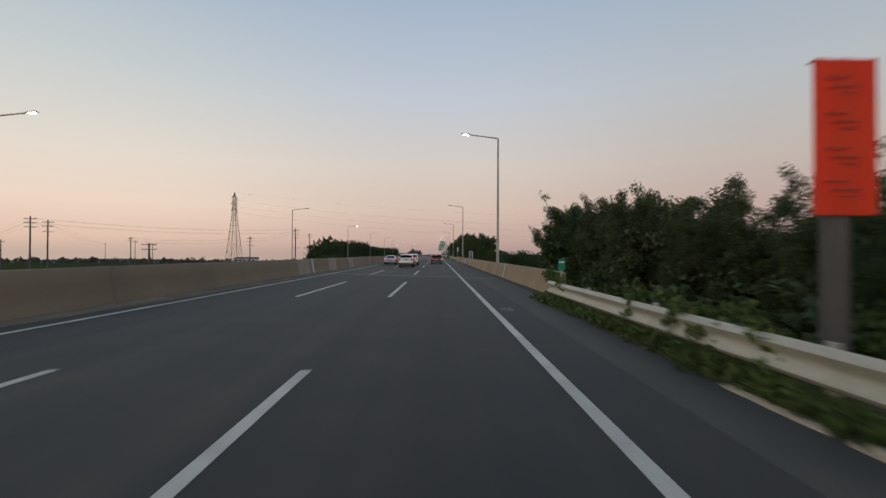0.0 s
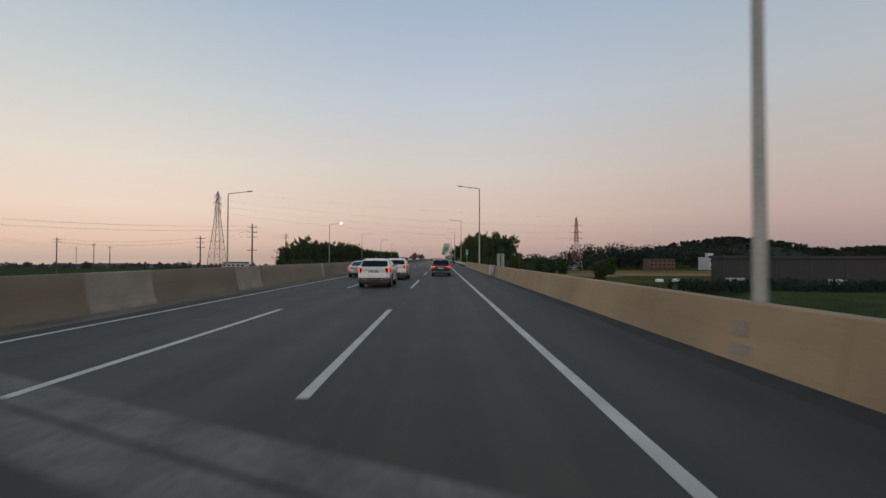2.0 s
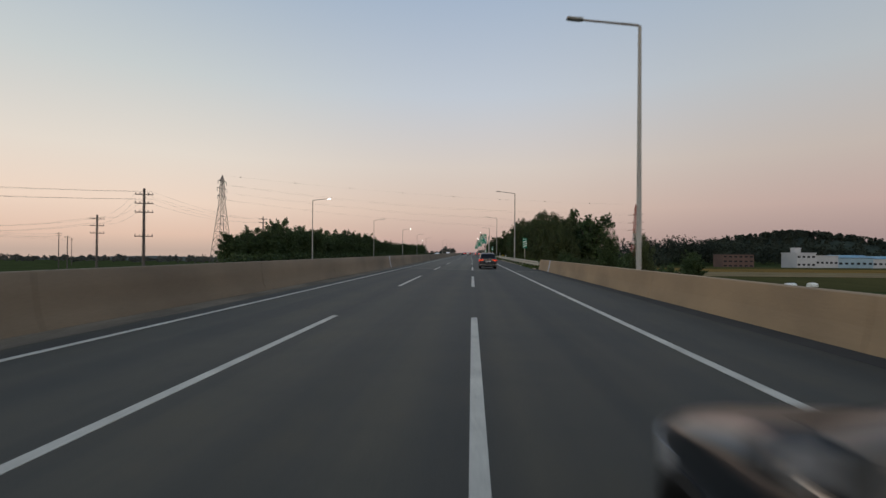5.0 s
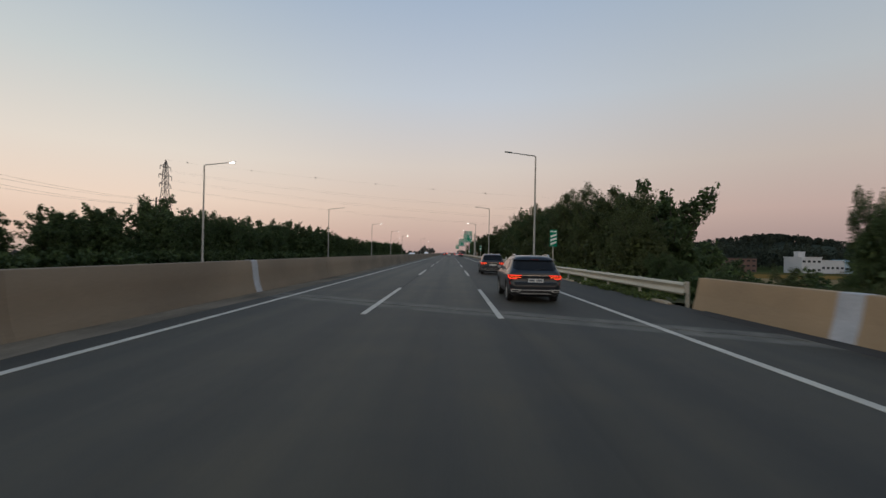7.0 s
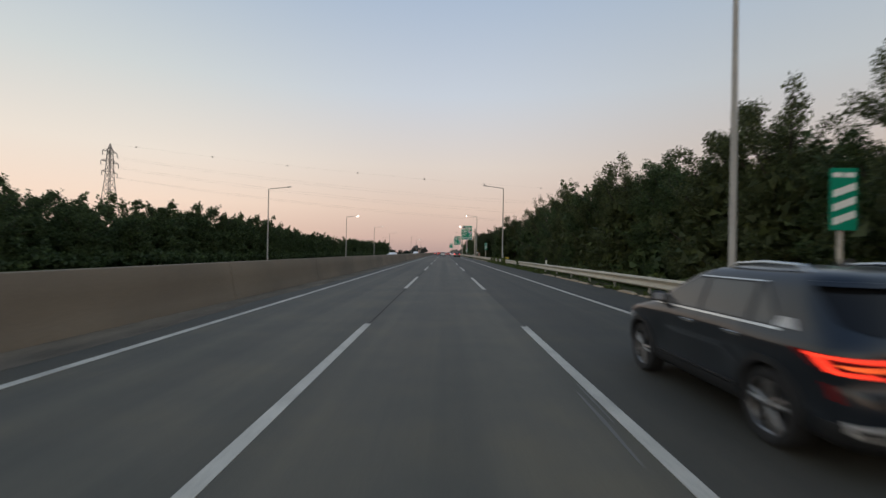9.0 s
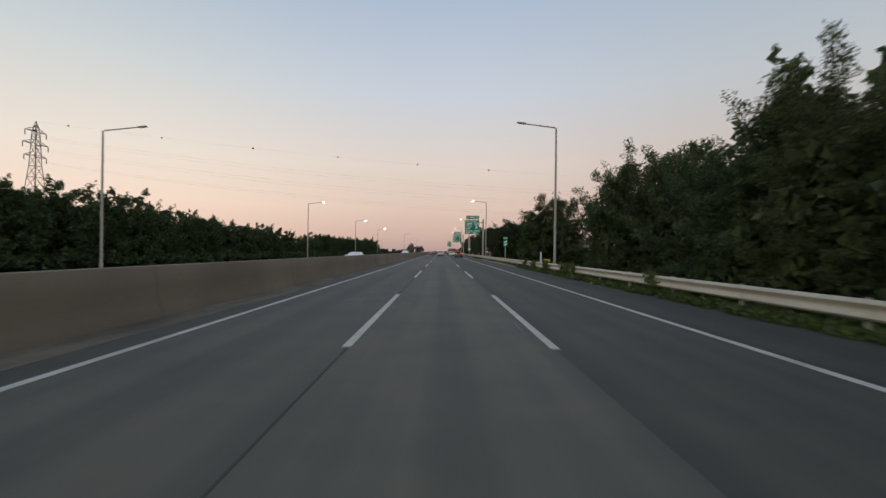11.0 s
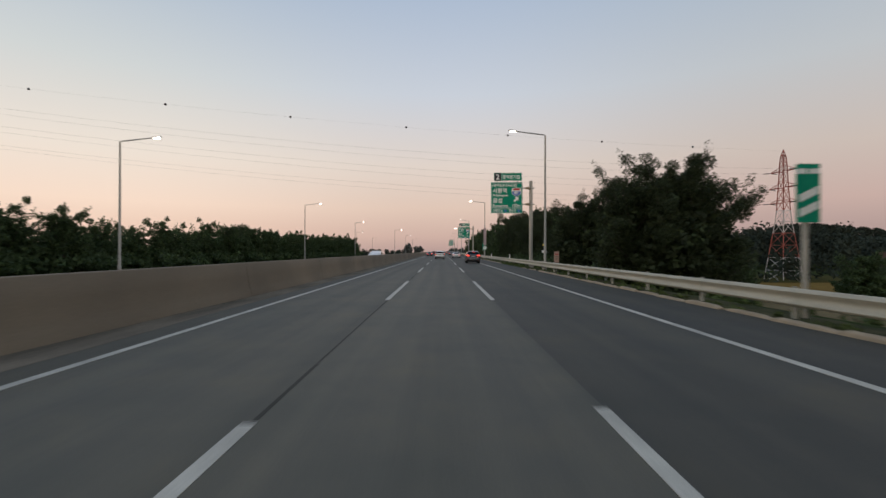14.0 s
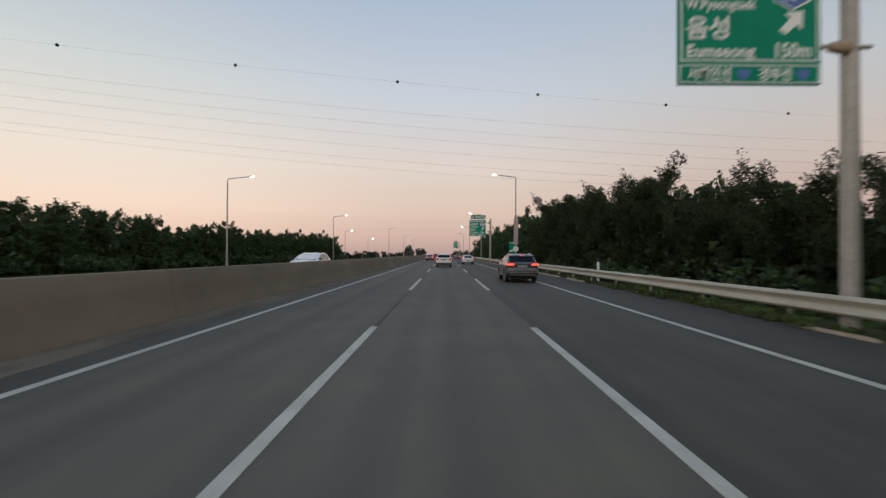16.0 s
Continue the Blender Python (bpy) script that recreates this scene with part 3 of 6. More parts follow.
def guardrail(y0, y1, off=0.0, drop=0.0):
    g = thing("guardrail", pose(off, y0, drop), "cream weathered corrugated steel guardrail on round posts", "guardrail", "roadside guardrails", "structure")
    for k in range(int((y1 - y0) / 4)):
        piece("rail_beam", rail_mesh, g, pose(8.42 + 0.008 * (k % 2), 4 * k, 0))
        piece("rail_post", post_mesh, g, pose(8.60, 4 * k + 0.2, 0))
        piece("spacer_block", block_mesh, g, pose(8.51, 4 * k + 0.2, 0))


guardrail(15.2, 95.4, -0.70, -0.06)
guardrail(202, 582)
def kerbstone(seed, length, height):
    """A worn stone: rounded top edge, chipped ends."""
    rnd = random.Random(seed)
    prof = [(0.0, -0.13), (0.0, height - 0.05), (0.02, height - 0.015), (0.06, height), (0.17, height), (0.21, height - 0.03), (0.22, -0.13)]
    v, f, n = [], [], 7
    for i in range(n + 1):
        wear = 0.35 + 0.3 * rnd.random() if i in (0, n) else 0.0
        for x, z in prof:
            z -= (wear * 0.10 + rnd.uniform(0, 0.014)) if z > 0 else 0
            v.append((x + rnd.uniform(-0.008, 0.008), length * i / n + rnd.uniform(-0.01, 0.01), z))
    k = len(prof)
    for i in range(n):
        f += [(i * k + j, i * k + j + 1, (i + 1) * k + j + 1, (i + 1) * k + j) for j in range(k - 1)]
    f += [tuple(range(k)), tuple(range((n + 1) * k - 1, n * k - 1, -1))]
    return Mesh().add(v, f).data("kerbstone", KERB, True)


STONES = [kerbstone(i, ln, h) for i, (ln, h) in enumerate(((1.75, 0.13), (1.3, 0.11), (0.9, 0.10), (1.85, 0.12), (0.6, 0.08)))]


def kerb(y0, y1, gaps, off=0.0, drop=0.0, whole=False):
    g = thing("kerb", pose(0, 0, 0), "broken tan concrete kerb stones, partly overgrown", "kerb", "roadside kerbs", "structure")
    rnd = random.Random(4)
    y = y0
    while y < y1:
        if (not any(a < y < b for a, b in gaps) and rnd.random() < (0.96 if whole else 0.86)) or rnd.random() < 0.2:
            piece("kerbstone", rnd.choice(STONES[:1] + STONES[3:4] if whole else STONES[:1] * 3 + STONES[3:4] * 3 + STONES), g, pose(8.02 + off + rnd.uniform(-0.03, 0.04), y, rnd.uniform(-0.05, 0.0) - drop, rnd.uniform(-1, 1), rnd.uniform(-4, 4), rnd.uniform(-1.5, 1.5)))
        y += 1.87 + rnd.uniform(0.0, 0.10) if whole else 2.0 + rnd.uniform(-0.05, 0.25)


kerb(30, 95, [(70, 79), (86, 96)], -0.72, 0.02)
kerb(202.5, 301, [(203, 214), (258, 303)])
kerb(303, 345, [], whole=True)
kerb(347, 520, [(352, 366)])


def verge(x0, x1, y0, y1, label, rise):
    """Lumpy soil between kerb and bank, laid over the road's edge."""
    xs = [x0, x0 + 0.05, x0 + 0.25, x0 + 0.5, x0 + 0.8, x0 + 1.1, x1]
    n = int((y1 - y0) / 0.8)
    v = []
    for j in range(n + 1):
        y = y0 + (y1 - y0) * j / n
        for i, x in enumerate(xs):
            z = -0.3 if i in (0, len(xs) - 1) else rise * (0.55 if i == 1 else 1.0) + 0.05 * noise.noise((x * 3, y * 0.9, 4.0))
            v.append((x + (0.09 * noise.noise((y * 0.8, 1.0, x0)) if i < 2 else 0), y, z))
    k = len(xs)
    f = [(j * k + i, j * k + i + 1, (j + 1) * k + i + 1, (j + 1) * k + i) for j in range(n) for i in range(k - 1)]
    tagged(Mesh().add(v, f).put("verge", SOIL, smooth=True), label, "verge", kind="structure")


verge(7.40, 10.3, -20, 96.4, "weedy brown soil verge under the guardrail", 0.07)
verge(8.16, 10.3, 202.5, 540, "dark soil and weeds between kerb and guardrail", 0.05)


# ---- street lamps ----
def street_lamp(x, y, side, lit, top=11.6, reach=3.08, rise=0.36, base=-0.13):
    """A tapered steel column with one raked arm over the road. side: -1 when the arm points to -x."""
    lamp = thing("street_lamp", pose(x, y, 0), "tall grey steel street lamp with one arm, " + ("LED head lit" if lit else "LED head unlit"), "street lamp", "street lamps")
    Mesh().tube([(0, 0, base), (0, 0, base + 0.5), (0, 0, base + 0.55), (0, 0, top - 0.1)], [0.15, 0.15, 0.115, 0.07], 12).put("column", POLE, lamp, smooth=True)
    Mesh().box((-0.22, -0.22, base - 0.3), (0.22, 0.22, base + 0.04), 0.02).put("base_plate", GALV, lamp)
    arm = Mesh().tube([(0, 0, top - 0.35), (0, 0, top - 0.05), (side * 0.12, 0, top), (side * reach * 0.8, 0, top + rise * 0.8)], [0.07, 0.065, 0.055, 0.045], 8)
    arm.put("arm", POLE, lamp, smooth=True)
    tilt = math.degrees(math.atan2(rise, reach))
    head = Mesh().box((-0.36, -0.13, -0.03), (0.36, 0.13, 0.07), 0.04).put("lamp_head", POLE, lamp, m=pose(side * (reach - 0.30), 0, top + rise * 0.92, 0, -side * tilt, 0))
    Mesh().box((-0.24, -0.11, -0.075 if lit else -0.055), (0.24, 0.11, -0.031), 0.03).put("led_panel", LED_ON if lit else LED_OFF, head, "glowing white LED panel" if lit else "")
    return lamp


for y, lit in ((61.5, 0), (117.85, 1), (175.6, 0), (233.1, 0), (289.5, 0), (346.45, 1), (402.0, 1), (459, 1), (516, 1), (573, 0), (630, 1), (690, 0)):
    street_lamp(8.80 if y == 117.85 else 8.87 if not 96 < y < 202 else 8.95, y, -1, lit, base=-0.13 if not 100 < y < 200 else 0.0)
for x, y, lit in ((-27.08, 55, 0), (-27.08, 110.2, 1), (-27.08, 176.5, 0), (-27.08, 237.0, 1), (-27.08, 289.4, 0), (-27.08, 346.0, 1), (-27.5, 400, 1), (-28.5, 459, 1),
                  (-21, 513, 1), (-22, 585, 1), (-22.5, 660, 1), (-42, 535, 1), (-50, 640, 1)):
    street_lamp(x, y, 1, lit, top=10.88, reach=3.4)


# ---- trees ----
def leaf_cloud(rng, centres, radii, counts, size, flat=0.85):
    """Small pointed leaves round many clump centres: three corners each."""
    c = np.repeat(np.asarray(centres, float), counts, 0)
    r = np.repeat(np.asarray(radii, float), counts)
    n = len(c)
    d = rng.normal(size=(n, 3))
    d /= np.linalg.norm(d, axis=1, keepdims=True)
    p = c + d * (r * rng.uniform(0.25, 1.0, n) ** 0.45)[:, None] * np.array([1, 1, flat])
    u = rng.normal(size=(n, 3))
    u /= np.linalg.norm(u, axis=1, keepdims=True)
    w = np.cross(u, rng.normal(size=(n, 3)))
    w /= np.linalg.norm(w, axis=1, keepdims=True)
    s = (size * rng.uniform(0.55, 1.35, n))[:, None]
    leaf = np.stack([p - u * s, p + w * s * 1.1, p + u * s], 1)
    return leaf.reshape(-1, 3)


def leaf_mesh(name, corners, mat):
    me = bpy.data.meshes.new(name)
    n = len(corners) // 3
    me.vertices.add(3 * n)
    me.vertices.foreach_set("co", np.asarray(corners, np.float32).ravel())
    me.loops.add(3 * n)
    me.loops.foreach_set("vertex_index", np.arange(3 * n, dtype=np.int32))
    me.polygons.add(n)
    me.polygons.foreach_set("loop_start", np.arange(0, 3 * n, 3, dtype=np.int32))
    me.update(calc_edges=True)
    me.materials.append(mat)
    return me


def make_tree(name, seed, spread, low, limbs, per, size, mat, airy, label):
    """A nine metre tree: tapered trunk, limbs that fork into sprays of leaves, and shoots that break the outline. low: where the crown begins."""
    rng = np.random.default_rng(seed)
    tree = thing(name, pose(0, 0, -900 - seed), label, "tree", "roadside trees")
    trunk = Mesh()
    lean = rng.uniform(-0.5, 0.5, 2)
    spine = [np.array((lean[0] * t * t, lean[1] * t * t, 7.6 * t)) for t in np.linspace(-0.05, 1, 8)]
    trunk.tube(spine, [0.18, 0.16, 0.135, 0.115, 0.09, 0.07, 0.045, 0.02], 8)
    centres, radii = [], []
    bulge = rng.uniform(0.84, 1.12, 7)  # an uneven crown: longer limbs on some sides
    for k in range(limbs):
        t = (k + rng.uniform(0, 1)) / limbs
        z0 = low * 0.75 + (6.9 - low * 0.75) * t
        az = 2.4 * k + rng.uniform(-0.5, 0.5)
        rise = radians(np.interp(t, (0, 0.5, 1), (12, 36, 60)) + rng.uniform(-10, 10))
        wide = spread * math.sin(math.pi * min(0.24 + 0.70 * t, 1.0)) ** 0.7 * bulge[int(az / (2 * math.pi) * 7) % 7] * rng.uniform(0.75, 1.12)
        long = wide / max(math.cos(rise), 0.45)
        d = np.array((math.cos(az) * math.cos(rise), math.sin(az) * math.cos(rise), math.sin(rise)))
        start = np.array((lean[0] * (z0 / 7.6) ** 2, lean[1] * (z0 / 7.6) ** 2, z0))
        limb = [start + d * long * s + np.array((0, 0, 0.10 * long * s * s)) for s in (0, 0.35, 0.7, 1.0)]
        trunk.tube(limb, [0.06, 0.045, 0.028, 0.012], 5)
        for j in range(8):
            s = rng.uniform(0.25, 0.95)
            p = start + d * long * s + np.array((0, 0, 0.10 * long * s * s))
            e = d * 0.45 + rng.normal(size=3) * 0.6 + np.array((0, 0, 0.2))
            e /= np.linalg.norm(e)
            reach = rng.uniform(0.35, 0.75) * (1.2 - 0.5 * s)
            for q in (0.35, 0.75, 1.05):
                centres.append(tuple(p + e * reach * q))
                radii.append(rng.uniform(0.26, 0.50) * (1.2 - 0.35 * q) * (0.62 if airy else 1.1))
        for q in (0.88, 0.98, 1.06):
            centres.append(tuple(start + d * long * q + np.array((0, 0, 0.10 * long))))
            radii.append(rng.uniform(0.16, 0.32))
    for k in range(5):  # leading shoots
        a, h = rng.uniform(0, 2 * math.pi), rng.uniform(0.5, 1.1)
        for q in (0.2, 0.5, 0.8, 1.0):
            centres.append((spine[-1][0] + 0.9 * q * math.cos(a), spine[-1][1] + 0.9 * q * math.sin(a), 7.3 + h * q))
            radii.append(0.44 - 0.2 * q)
    counts = [max(6, int(per * (r / 0.35) ** 2)) for r in radii]
    trunk.put("trunk", BARK, tree, smooth=True)
    outer = leaf_cloud(rng, centres, radii, counts, size)
    core, core_r = [], []
    for k in range(5 if airy else 110):  # the shaded inside of the crown
        t, a, q = rng.uniform(0, 0.92), rng.uniform(0, 2 * math.pi), rng.uniform(0, 0.66) ** 0.5
        wide = spread * math.sin(math.pi * min(0.24 + 0.70 * t, 1.0)) ** 0.7 * 0.92
        core.append((wide * q * math.cos(a), wide * q * math.sin(a), low + (7.6 - low) * t))
        core_r.append(0.7)
    inner = leaf_cloud(rng, core, core_r, [34] * len(core), 0.24)
    crown = new("crown", leaf_mesh("crown", np.concatenate([outer, inner]), mat))
    crown.parent = tree
    return tree


DENSE = [make_tree("broadleaf_tree", k, sp, low, 32, 50, 0.058, mt, False, lb) for k, sp, low, mt, lb in (
    (11, 3.1, 1.0, LEAF, "dark green bushy roadside tree"), (12, 2.7, 1.4, LEAF, "tall dark green roadside tree"),
    (13, 3.4, 0.9, LEAF_B, "broad olive green roadside tree"), (14, 2.9, 1.2, LEAF_B, "olive green leafy roadside tree"))]
AIRY = [make_tree("broadleaf_tree", k, sp, 1.5, 30, 52, 0.056, mt, True, "slender tree with open feathery foliage") for k, sp, mt in ((21, 3.1, LEAF), (22, 3.4, LEAF_B))]
FAR = [make_tree("broadleaf_tree", k, sp, low, 30, 8, 0.165, LEAF, False, "dark tree in the row along the opposite lanes") for k, sp, low in ((31, 3.5, 0.8), (32, 3.2, 1.0), (33, 3.8, 0.6))]
DARK = [make_tree("broadleaf_tree", k, sp, 0.9, 32, 50, 0.058, LEAF_DARK, False, "very dark green roadside tree") for k, sp in ((41, 3.0), (42, 3.4))]
planted = set()


def plant(kind, x, y, top, turn, squash=1.0):
    """Stands a tree of a kind on the ground so that it reaches up to a height above the road."""
    z = ground_z(x, y) - 0.1
    s = max(top - z, 1.5) / 9.8
    m = pose(x, y, z, 0, 0, turn) @ Matrix.Diagonal((s * squash, s * squash, s, 1))
    if kind.name in planted:
        return copy_thing(kind, m @ Matrix.Diagonal((1 / kind.scale[0], 1 / kind.scale[1], 1 / kind.scale[2], 1)))
    planted.add(kind.name)
    kind.matrix_basis = m
    return kind


def tree_row(seed, stops, y0, y1, step, x0, x1, kinds, share=1.0, squash=1.0, gaps=(), dip=1.3):
    rng = random.Random(seed)
    y = y0
    while y < y1:
        yy = y + rng.uniform(-0.8, 0.8)
        if not any(a < yy < b for a, b in gaps):
            top = float(np.interp(yy, [a for a, _ in stops], [b for _, b in stops])) * share
            plant(rng.choice(kinds), rng.uniform(x0, x1), yy, top + rng.uniform(-dip, dip * 0.46), rng.uniform(0, 360), squash)
        y += step * rng.uniform(0.85, 1.15)


TOPS_NEAR = [(60, 4.4), (80, 3.7), (92, 3.7), (100, 5.0), (105, 5.9), (112, 6.1), (116, 5.0)]
TOPS_A = [(214, 1.0), (217, 2.2), (220, 4.2), (223, 7.2), (227, 8.0), (234, 8.5), (242, 9.0), (252, 8.9), (266, 9.0), (278, 9.7), (285, 9.8)]
TOPS_B = [(280, 10.6), (292, 9.0), (300, 7.6), (326, 8.5), (344, 5.4), (347, 5.6), (353, 5.4), (360, 5.5), (366, 6.1), (371, 7.0), (376, 7.7), (386, 9.2), (400, 9.4), (419, 9.6), (434, 8.4), (480, 8.6), (560, 8)]
tree_row(1, TOPS_NEAR, 68, 115.5, 3.2, 12.6, 14.5, DENSE, 0.93, dip=0.7)
tree_row(2, TOPS_NEAR, 66, 114, 5.0, 16.5, 19.0, DENSE, 0.98, dip=0.6)
tree_row(3, TOPS_A, 214, 273, 3.5, 13.4, 15.6, DENSE, 0.90)
tree_row(13, TOPS_A, 275, 288, 3.5, 13.6, 15.8, AIRY, 0.89, dip=0.8)
tree_row(15, [(194, 0.3), (204, 0.9), (214, 1.8)], 195, 215, 2.3, 13.2, 15.4, DENSE, dip=0.6)
tree_row(16, [(194, 0.0), (214, 1.2)], 194, 216, 2.6, 17.0, 20.5, FAR, dip=0.6)
tree_row(4, TOPS_A, 227, 288, 5.2, 17, 20, FAR, 0.95)
tree_row(5, TOPS_B, 287, 291, 3.7, 15.6, 18.6, DENSE)
tree_row(14, TOPS_B, 346.5, 412, 3.7, 15.6, 18.6, DARK, dip=1.7)
tree_row(12, TOPS_B, 414, 560, 4.2, 15.6, 18.6, FAR)
tree_row(6, TOPS_B, 289, 470, 5.6, 20, 23, FAR, 0.95, gaps=[(300, 346)])
tree_row(7, [(290, 4.2), (304, 3.0)], 291, 306, 3.0, 15.5, 18.0, DENSE)
plant(DENSE[2], 14.0, 310.8, 8.9, 40, 1.15)
plant(DENSE[0], 11.4, 311.2, 7.4, 140, 1.0)
plant(AIRY[0], 17.5, 305.3, 9.4, 75, 1.12)
plant(DENSE[3], 16.2, 310.4, 4.0, 10)
plant(DARK[0], 11.3, 333.8, 6.7, 130, 1.15)
plant(DARK[1], 12.8, 333.2, 7.3, 95, 1.05)
plant(DARK[0], 15.0, 333.9, 7.1, 200, 1.0)
plant(DARK[1], 12.1, 347.2, 6.3, 215, 1.15)
plant(DARK[0], 13.8, 345.8, 7.2, 25, 1.15)
plant(DARK[1], 17.0, 346.0, 7.7, 310, 1.1)
plant(DARK[0], 20.2, 346.8, 6.9, 70, 1.1)
plant(DENSE[0], 14.9, 291.2, 9.8, 65, 0.9)
plant(AIRY[1], 18.2, 294.6, 9.2, 300)
plant(DENSE[1], 15.6, 202.8, 4.6, 20, 0.5)
plant(DENSE[3], 17.9, 200.0, 3.3, 60, 0.45)
TOPS_L = [(213, 3.0), (218, 4.6), (224, 6.3), (230, 5.2), (241, 7.1), (258, 6.0), (285, 7.4), (320, 6.5), (345, 5.0), (357, 5.0), (378, 6.0), (395, 5.6), (420, 5.8), (455, 6.4), (470, 6.6), (476, 3.5)]
tree_row(8, TOPS_L, 218.5, 476, 3.3, -32.5, -30.6, FAR, 0.95)
tree_row(9, TOPS_L, 230, 474, 5.6, -37.5, -34.5, FAR, 0.97)
tree_row(10, [(300, 3), (470, 2)], 300, 480, 14, 45, 95, FAR, 1.0)
for x, y, top in ((44, 330, 1.5), (52, 352, 2.6), (60, 372, 2.0), (70, 385, 1.0)):
    plant(FAR[0] if x % 2 else FAR[1], x, y, top, 37 * x, 1.6 if top < 0 else 1.1)


def undergrowth(name, label, seed, spots, mat, size):
    """spots: (x, y, z, radius, leaves)."""
    rng = np.random.default_rng(seed)
    ob = new(name, leaf_mesh(name, leaf_cloud(rng, [s[:3] for s in spots], [s[3] for s in spots], [s[4] for s in spots], size, 0.75), mat))
    return tagged(ob, label, "undergrowth", kind="stuff")


rng = random.Random(8)
spots = []
for a, b, lift, dens in ((62, 97, 0.35, 2.4), (97, 113, 0.2, 1.2), (205, 262, 0.35, 2.6), (262, 300, 0.1, 1.6), (300, 430, 0.0, 1.2)):
    for k in range(int((b - a) * dens)):
        x, y = rng.uniform(9.3, 13.5), rng.uniform(a, b)
        r = rng.uniform(0.25, 0.75) * (0.55 + 0.14 * (x - 9))
        spots.append((x, y, ground_z(x, y) + r * 0.45 + lift * (0.4 if x < 10 else 1), r, int(150 * r)))
undergrowth("undergrowth", "bright green weeds and shrubs behind the guardrail", 3, spots, LEAF_BRIGHT, 0.11)
spots = []
for a, b in ((79, 96.5), (258, 303), (352, 366), (203, 214)):
    for k in range(int((b - a) * (17 if b < 100 else 11 if a == 258 else 5))):
        x, y = rng.uniform(7.46, 8.1) if b < 100 else rng.uniform(7.95, 8.6), rng.uniform(a, b)
        spots.append((x, y, 0.08, rng.uniform(0.12, 0.30), 32))
for k in range(520):  # low weeds in the kerb's joints all along
    y = rng.choice((rng.uniform(30, 97), rng.uniform(203, 420), rng.uniform(203, 420)))
    spots.append((rng.uniform(8.15, 8.6) - (0.72 if y < 100 else 0), y, 0.06, rng.uniform(0.07, 0.17), 22))
for a, b, n in ((79, 94, 12), (282, 284.4, 9), (289, 291, 8), (294, 297, 6)):
    for k in range(n):  # creepers hanging over the rail
        y, x0 = rng.uniform(a, b), 7.74 if b < 100 else 8.44
        for z in np.arange(0.25, 0.95, 0.14):
            spots.append((x0 + rng.uniform(-0.14, 0.16), y + rng.uniform(-0.35, 0.35), float(z), rng.uniform(0.10, 0.22), 20))
for y0 in (271.5, 282.6, 285.2, 289.9, 295.4, 299.0):  # bushes grown up round the posts
    for k in range(16):
        spots.append((8.36 + rng.uniform(-0.16, 0.22), y0 + rng.uniform(-0.5, 0.5), rng.uniform(0.1, 0.92), rng.uniform(0.14, 0.26), 34))
for k in range(30):
    spots.append((8.2 + rng.uniform(-0.15, 0.3), 96.4 + rng.uniform(-0.5, 0.5), rng.uniform(0.05, 0.95), 0.2, 26))
undergrowth("creeper", "green creeper and weeds growing over the guardrail foot", 4, spots, LEAF_BRIGHT, 0.07)
spots = [(rng.uniform(-31, -28.4), 213 + 262 * k / 420, 0.5 + rng.uniform(-0.3, 0.5), rng.uniform(0.5, 1.0), 46) for k in range(420)]
undergrowth("hedge_undergrowth", "dark scrub under the trees along the opposite lanes", 5, spots, LEAF, 0.2)
spots = []
for k in range(520):
    x, y = rng.uniform(11.5, 21), rng.choice([rng.uniform(58, 114), rng.uniform(208, 300), rng.uniform(335, 450), rng.uniform(335, 400)])
    r = rng.uniform(0.7, 1.4)
    spots.append((x, y, ground_z(x, y) + r * 0.6 + 0.4, r, 80))
undergrowth("thicket", "dark shrubs filling the foot of the roadside trees", 6, spots, LEAF, 0.17)


# ---- far woods and hills ----
def woods(name, label, seed, n, place, size, mat):
    """place(rng) gives x, y, ground and tree height."""
    rg = np.random.default_rng(seed)
    cs, rs = [], []
    for k in range(n):
        x, y, z, h = place(rg)
        for j in range(4):
            cs.append((x + rg.uniform(-0.3, 0.3) * h, y + rg.uniform(-0.3, 0.3) * h, z + h * (0.3 + 0.2 * j)))
            rs.append(h * rg.uniform(0.16, 0.3))
    ob = new(name, leaf_mesh(name, leaf_cloud(rg, cs, rs, [24] * len(cs), size), mat))
    return tagged(ob, label, "woodland", kind="stuff")


def mound(name, x0, y0, rx, ry, h, mat, label, seed, base=FIELD):
    n, k = 40, 12
    v, f = [(x0, y0, base + h)], []
    for r in range(1, k + 1):
        for a in range(n):
            t, q = 2 * math.pi * a / n, r / k
            z = h * (math.cos(math.pi * q) * 0.5 + 0.5) * (1 + 0.22 * noise.noise((math.cos(t) * q * 2.5 + seed, math.sin(t) * q * 2.5, seed)))
            v.append((x0 + rx * q * math.cos(t), y0 + ry * q * math.sin(t), base - 1.0 + z))
    f += [(0, 1 + a, 1 + (a + 1) % n) for a in range(n)]
    for r in range(k - 1):
        f += [(1 + r * n + a, 1 + (r + 1) * n + a, 1 + (r + 1) * n + (a + 1) % n, 1 + r * n + (a + 1) % n) for a in range(n)]
    return tagged(Mesh().add(v, f).put(name, mat, smooth=True), label, "hill", kind="structure")


mound("hill", 620, 1090, 330, 240, 46, FOREST, "wooded hill beyond the fields", 2.0)
mound("hill", 860, 1010, 380, 240, 25, FOREST, "lower wooded shoulder of the hill", 5.0)
mound("hill", 400, 880, 170, 120, 15, FOREST, "low wooded rise behind the factory", 7.0)


